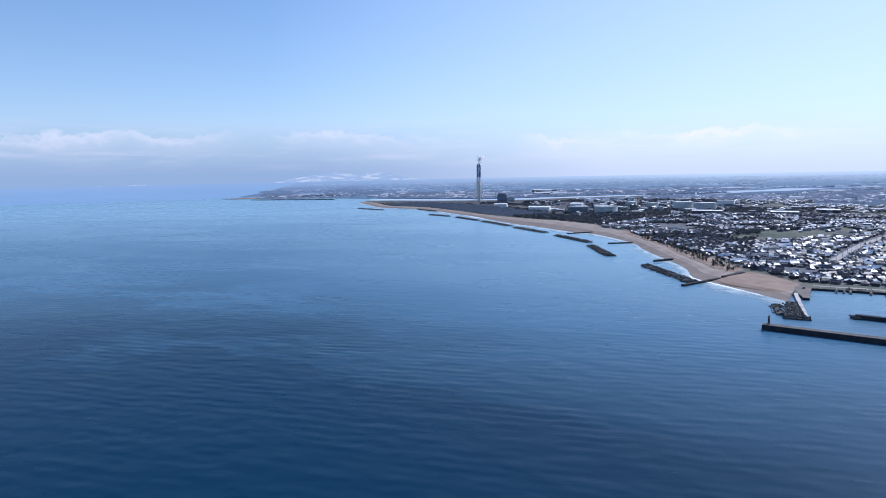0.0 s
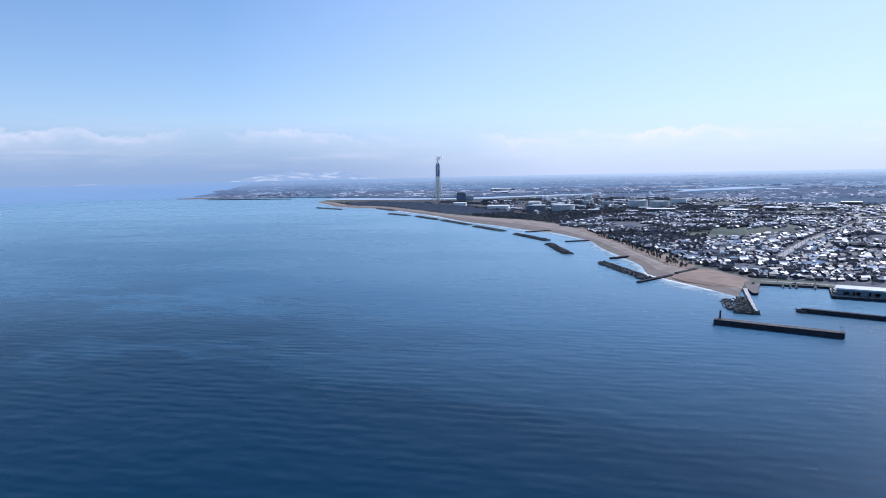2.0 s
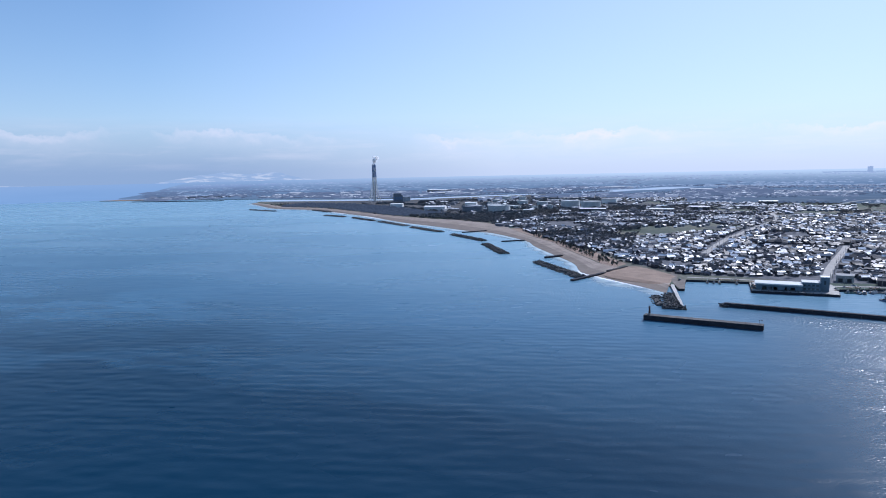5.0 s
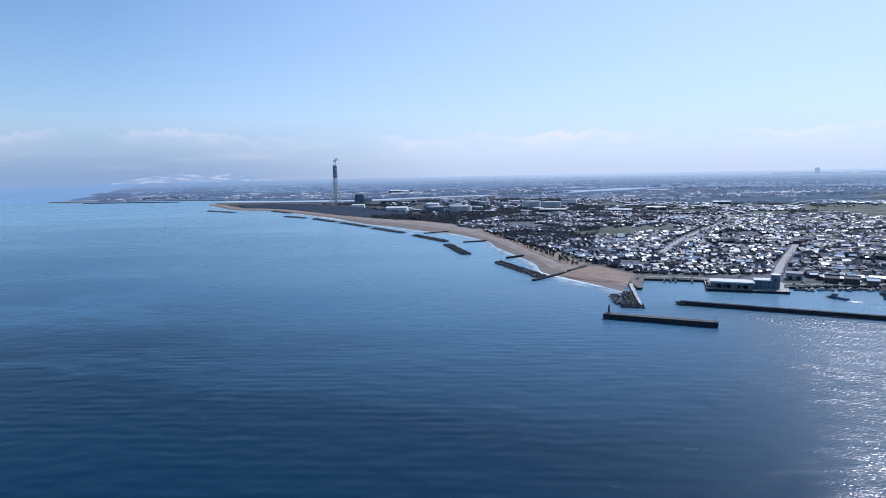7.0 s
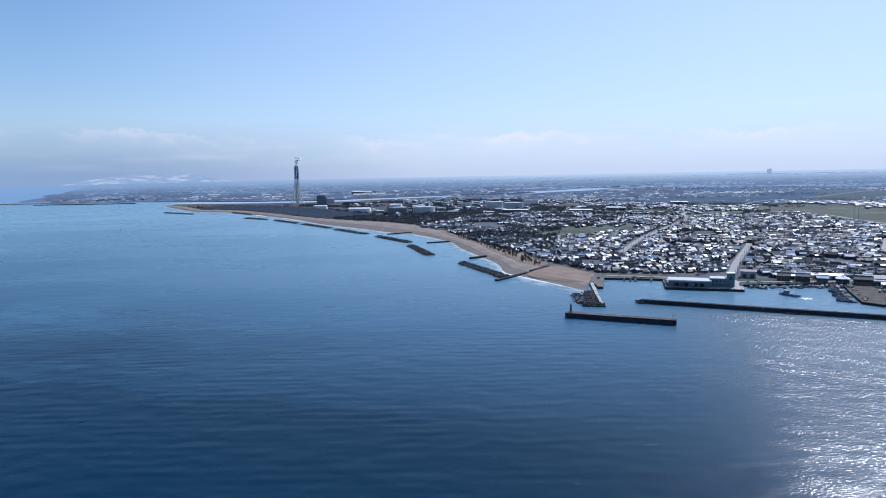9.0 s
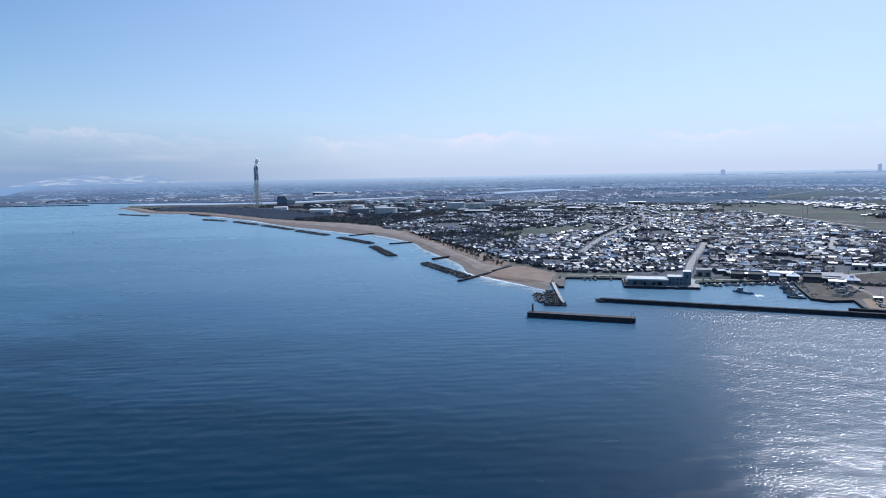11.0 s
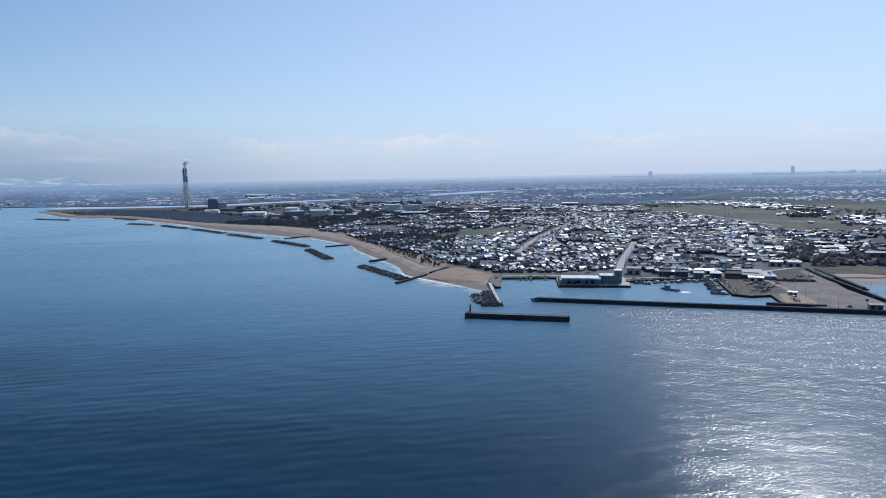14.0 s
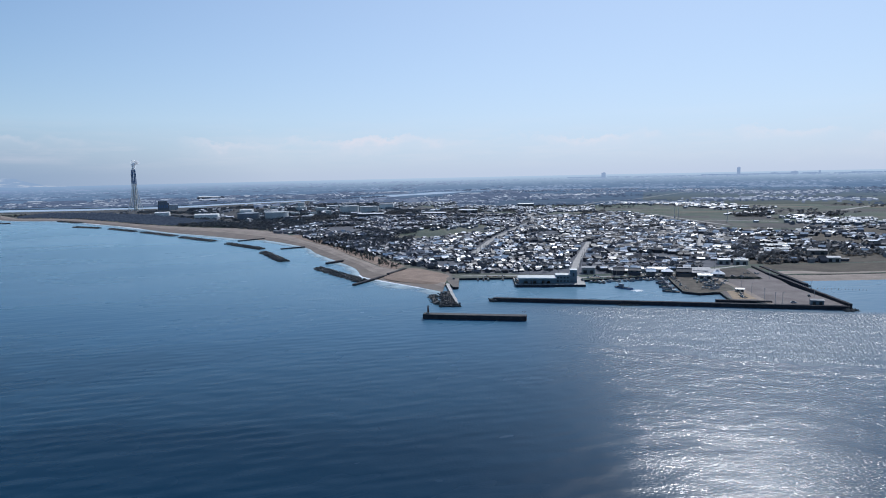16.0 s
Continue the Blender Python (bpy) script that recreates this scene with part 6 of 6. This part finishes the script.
def boat(L, B, seed, label, big=False):
    root = thing("fishing_boat", label, "fishing boat", "moored fishing boats")
    bm = bmesh.new()
    rings = []
    for i in range(9):
        q = i / 8
        x = L * (q - 0.5)
        w = B / 2 * (0.82 + 0.18 * math.sin(q * 2.2)) * (1 - max(0, (q - 0.55) / 0.45) ** 2.2) + 0.03
        sheer = 0.75 + 0.9 * q ** 3 + 0.05 * L / 9
        rings.append([bm.verts.new(p) for p in ((x, -w, sheer), (x * 0.98, -w * 0.8, -0.15), (x * 0.94, 0, -0.5), (x * 0.98, w * 0.8, -0.15), (x, w, sheer))])
    for r0, r1 in zip(rings, rings[1:]):
        for i in range(4):
            bm.faces.new((r0[i], r0[i + 1], r1[i + 1], r1[i]))
    bm.faces.new(rings[0])
    part("hull", bm, M_HULL, root)
    bm = bmesh.new()
    prev = None
    for i in range(9):
        q = i / 8
        w = B / 2 * (0.82 + 0.18 * math.sin(q * 2.2)) * (1 - max(0, (q - 0.55) / 0.45) ** 2.2) * 0.96 + 0.02
        cur = [bm.verts.new((L * (q - 0.5) * 0.995, s * w, 0.52 + 0.8 * q ** 3 + 0.04 * L / 9)) for s in (-1, 1)]
        if prev:
            bm.faces.new((prev[0], cur[0], cur[1], prev[1]))
        prev = cur
    part("deck", bm, M_WOOD, root)
    cx = -L * 0.18
    house_ = part("wheelhouse", boxes((cx, 0, 0.5, L * 0.2, B * 0.5, 1.7 if not big else 3.4)), M_CABIN, root)
    part("window", boxes((cx + L * 0.1, 0, 1.6 if not big else 2.9, 0.1, B * 0.46, 0.6)), M_GLASS, house_)
    part("roof", boxes((cx, 0, 2.2 if not big else 3.9, L * 0.22, B * 0.56, 0.14)), M_CABIN, house_)
    part("mast", tubes(((cx, 0, 2.6), (cx, 0, 5.2 if not big else 8.5), 0.1, 0.06, 6)), M_STEEL, root)
    part("foremast", tubes(((L * 0.25, 0, 0.6), (L * 0.25, 0, 3.6 if not big else 7.5), 0.09, 0.06, 6)), M_STEEL, root)
    if big:
        part("boom", tubes(((L * 0.25, 0, 2.5), (L * 0.42, 0, 6.0), 0.09, 0.06, 6)), M_STEEL, root)
        part("net_gantry", boxes((-L * 0.42, -B * 0.36, 0.6, 0.25, 0.25, 4), (-L * 0.42, B * 0.36, 0.6, 0.25, 0.25, 4), (-L * 0.42, 0, 4.5, 0.3, B * 0.8, 0.3)), M_STEEL, root)
        part("net_heap", boxes((-L * 0.33, 0, 0.6, 2.0, B * 0.5, 1.2, 0, 0.6)), M_BLACK, root)
        part("fish_hold", boxes((L * 0.08, 0, 0.7, 3.0, B * 0.4, 0.9, 0, 0.9)), M_BLUE, root)
    else:
        part("net_heap", boxes((L * 0.06, 0, 0.55, L * 0.16, B * 0.5, 0.7, 0, 0.6)), M_BLACK, root)
    return root


KINDS = [boat(9, 2.4, 1, "small white fishing boat moored at the quay"), boat(12, 3.0, 2, "small fishing boat moored at the quay"), boat(15, 3.8, 3, "larger fishing boat moored at the quay")]
trawler = boat(20, 4.8, 4, "fishing boat with masts under way in the harbour", True)
for part_ in trawler.children:
    if part_.name.startswith("hull"):
        part_.data.materials[0] = M_STEELB
    if part_.name.startswith("wheelhouse"):
        part_.data.materials[0] = M_TANKD
trawler.matrix_world = pose(434.0, 440.5, 0.15, 0, 0, -82)
tagged(trawler, group="harbour traffic")
berths = []
for x, y, t in ((349, 563, 60), (354, 560, 52), (358, 557.5, 64), (371, 550, 57)):
    berths.append((x - 2, y - 3, t))
for i, q in enumerate(np.linspace(0.05, 0.95, 15)):
    x, y = 431 + (514 - 431) * q, 489 + (461 - 489) * q
    berths.append((x - 3.2, y - 6.0, 62 + 12 * math.sin(i * 2.1) if i % 4 else -18))
for i, q in enumerate(np.linspace(0.04, 0.96, 11)):
    x, y = 511 + (460 - 511) * q, 459 + (397 - 459) * q
    berths.append((x - 7.0, y + 4.6, 140 + 6 * math.sin(i * 1.7)))
for i, (x, y, t) in enumerate(berths):
    src = KINDS[(0 if i < 4 else i * 2 + 1) % 3]
    m = pose(x, y, 0.15, 0, 0, t)
    if i in (0, 5, 6):
        ob = KINDS[(0, 5, 6).index(i)]
        ob.matrix_world = m
    else:
        copy_thing(src, m)
# wake of the trawler
WAKE = (435.5, 427.5)
bm = bmesh.new()
rng = random.Random(4)
for i in range(110):
    q = rng.random()
    x, y = WAKE[0] + rng.gauss(0, 1.7) + 2.0 * q, WAKE[1] + rng.gauss(0, 1.5) - 3.0 * q
    bmesh.ops.create_icosphere(bm, subdivisions=1, radius=rng.uniform(0.2, 0.8) * (1.2 - 0.5 * q), matrix=pose(x, y, 0.05) @ Matrix.Diagonal((1.6, 1.6, 0.25, 1)))
tagged(part("wake", bm, M_FOAM), "patch of white water behind the fishing boat", "wake", kind="stuff")
for x, y in ((-291, 1538), (-239, 659), (-212, 700)):
    buoy = thing("sea_buoy", "small dark buoy floating on the open sea", "buoy", "sea buoys", pose(x, y, -0.4))
    part("float", tubes(((0, 0, 0), (0, 0, 1.4), 1.3, 1.0, 12)), M_RED, buoy)
    part("mast", tubes(((0, 0, 1.4), (0, 0, 5.5), 0.25, 0.12, 6)), M_BLACK, buoy)
    part("topmark", boxes((0, 0, 4.4, 0.9, 0.9, 1.2)), M_BLACK, buoy)
    if y < 1000:
        buoy.scale = (0.35, 0.35, 0.3)

# boats and gear laid up in the yard, cars on the apron
rng = random.Random(9)
for i in range(16):
    a, b = rng.random(), rng.random()
    x, y = 470 + 50 * a + 20 * b, 385 + 46 * a - 8 * b
    m = pose(x, y, 2.75, 0, 0, rng.choice((-43, 47)) + rng.uniform(-8, 8))
    ob = copy_thing(KINDS[rng.randrange(2)], m)
    tagged(ob, "small fishing boat laid up ashore in the yard", group="boats ashore")
    ob.scale = (0.7, 0.7, 0.7)
car = thing("parked_car", "small parked car on the harbour apron", "car", "parked cars")
part("body", boxes((0, 0, 0.35, 4.1, 1.7, 0.6, 0, 0.97)), M_HULL, car)
part("cabin", boxes((-0.2, 0, 0.93, 2.3, 1.5, 0.6, 0, 0.8)), M_GLASS, car)
for sx in (-1.3, 1.3):
    for sy in (-0.78, 0.78):
        part("wheel", tubes(((sx, sy - 0.1, 0.32), (sx, sy + 0.1, 0.32), 0.32, 0.32, 12)), M_BLACK, car)
car.matrix_world = pose(505, 300, 2.06, 0, 0, -43)
for x, y, t in ((522, 318, 47), (517, 398, -43), (530, 405, -43), (487, 309, -43), (440, 497, 40), (452, 500, -43), (400, 533, 40), (395, 540, 40), (560, 420, -43), (566, 414, -43), (325, 572, 40)):
    copy_thing(car, pose(x, y, 2.10, 0, 0, t))


# ---------------------------------------------------------------- hedge behind the apron
rng = np.random.RandomState(52)
q = rng.rand(260)
c = np.stack([543 + 26 * q + rng.uniform(-1.6, 1.6, 260), 417 - 21 * q + rng.uniform(-1.6, 1.6, 260), 2.1 + rng.uniform(0.2, 1.5, 260)], 1)
v, f = clumps(c, np.array((1.0, 1.0, 0.8)) * rng.uniform(0.5, 1.0, (260, 1)), rng)
tagged(raw("hedge", v, f.tolist(), [M_LEAF]), "long low dark hedge at the edge of the apron", "hedge")

# ---------------------------------------------------------------- gear on the quays
def crate_stack(seed):
    rng = random.Random(seed)
    root = thing("fish_crate_stack", "stack of plastic fish crates on the quay", "crates", "quay gear")
    for i in range(3):
        for j in range(rng.randint(2, 5)):
            part("crate", boxes((i * 1.0, rng.uniform(-0.06, 0.06), j * 0.36, 0.9, 0.6, 0.33)), M_BLUE if seed % 2 else M_HULL, root)
    return root


def net_pile(seed):
    rng = random.Random(seed)
    root = thing("net_pile", "dark heap of fishing nets on the quay", "fishing nets", "quay gear")
    bm = bmesh.new()
    bmesh.ops.create_icosphere(bm, subdivisions=2, radius=1.0, matrix=Matrix.Diagonal((2.6, 1.7, 0.9, 1)))
    for vert in bm.verts:
        vert.co *= 1 + 0.3 * noise.noise(vert.co * 1.3 + Vector((seed, 0, 0)))
        vert.co.z = max(vert.co.z, 0)
    part("nets", bm, M_BLACK if seed % 2 else M_WOOD, root)
    bm = bmesh.new()
    for _ in range(7):
        bmesh.ops.create_icosphere(bm, subdivisions=1, radius=0.22, matrix=pose(rng.uniform(-1.6, 1.6), rng.uniform(-1, 1), 0.75))
    part("floats", bm, M_RED, root)
    return root


def timber_pile(seed):
    root = thing("timber_pile", "pile of weathered timber baulks in the yard", "timber", "quay gear")
    for i in range(4):
        part("baulk", boxes((0, i * 0.45 - 0.7, 0, 5.0 + 0.4 * math.sin(seed + i), 0.35, 0.35)), M_WOOD, root)
        if i < 3:
            part("baulk", boxes((0.2, i * 0.45 - 0.45, 0.36, 4.6, 0.35, 0.35)), M_WOOD, root)
    return root


GEAR = [crate_stack(1), crate_stack(2), net_pile(1), net_pile(2), timber_pile(1)]
rng = random.Random(41)
spots = []
for (x0, y0), (x1, y1), count_, spread_ in (((462, 396), (512, 458), 22, 7), ((480, 378), (540, 440), 26, 10), ((470, 345), (498, 368), 12, 6), ((435, 494), (512, 466), 16, 3), ((345, 572), (378, 552), 8, 2),
                                            ((362, 512), (382, 543), 6, 3), ((414, 474), (428, 492), 5, 2), ((575, 432), (590, 412), 5, 5)):
    for _ in range(count_):
        q = rng.random()
        spots.append((x0 + (x1 - x0) * q + rng.uniform(0.2, 1) * spread_ * 0.7, y0 + (y1 - y0) * q + rng.uniform(0.2, 1) * spread_ * 0.7 - (4 if spread_ > 5 else 0)))
for i, (x, y) in enumerate(spots):
    m = pose(x, y, 2.1, 0, 0, rng.uniform(0, 180))
    if i < len(GEAR):
        GEAR[i].matrix_world = m
    else:
        copy_thing(GEAR[rng.randrange(len(GEAR))], m)

# slipway walls and bollards along the fish quay
for i in range(12):
    q = i / 11
    bol = thing("bollard", "short black mooring bollard on the quay edge", "bollard", "quay bollards", pose(358 + 52 * q, 505.6 - 34.8 * q, 2.08))
    part("post", tubes(((0, 0, 0), (0, 0, 0.55), 0.22, 0.18, 10)), M_BLACK, bol)
    part("cap", tubes(((0, 0, 0.55), (0, 0, 0.7), 0.3, 0.26, 10)), M_BLACK, bol)
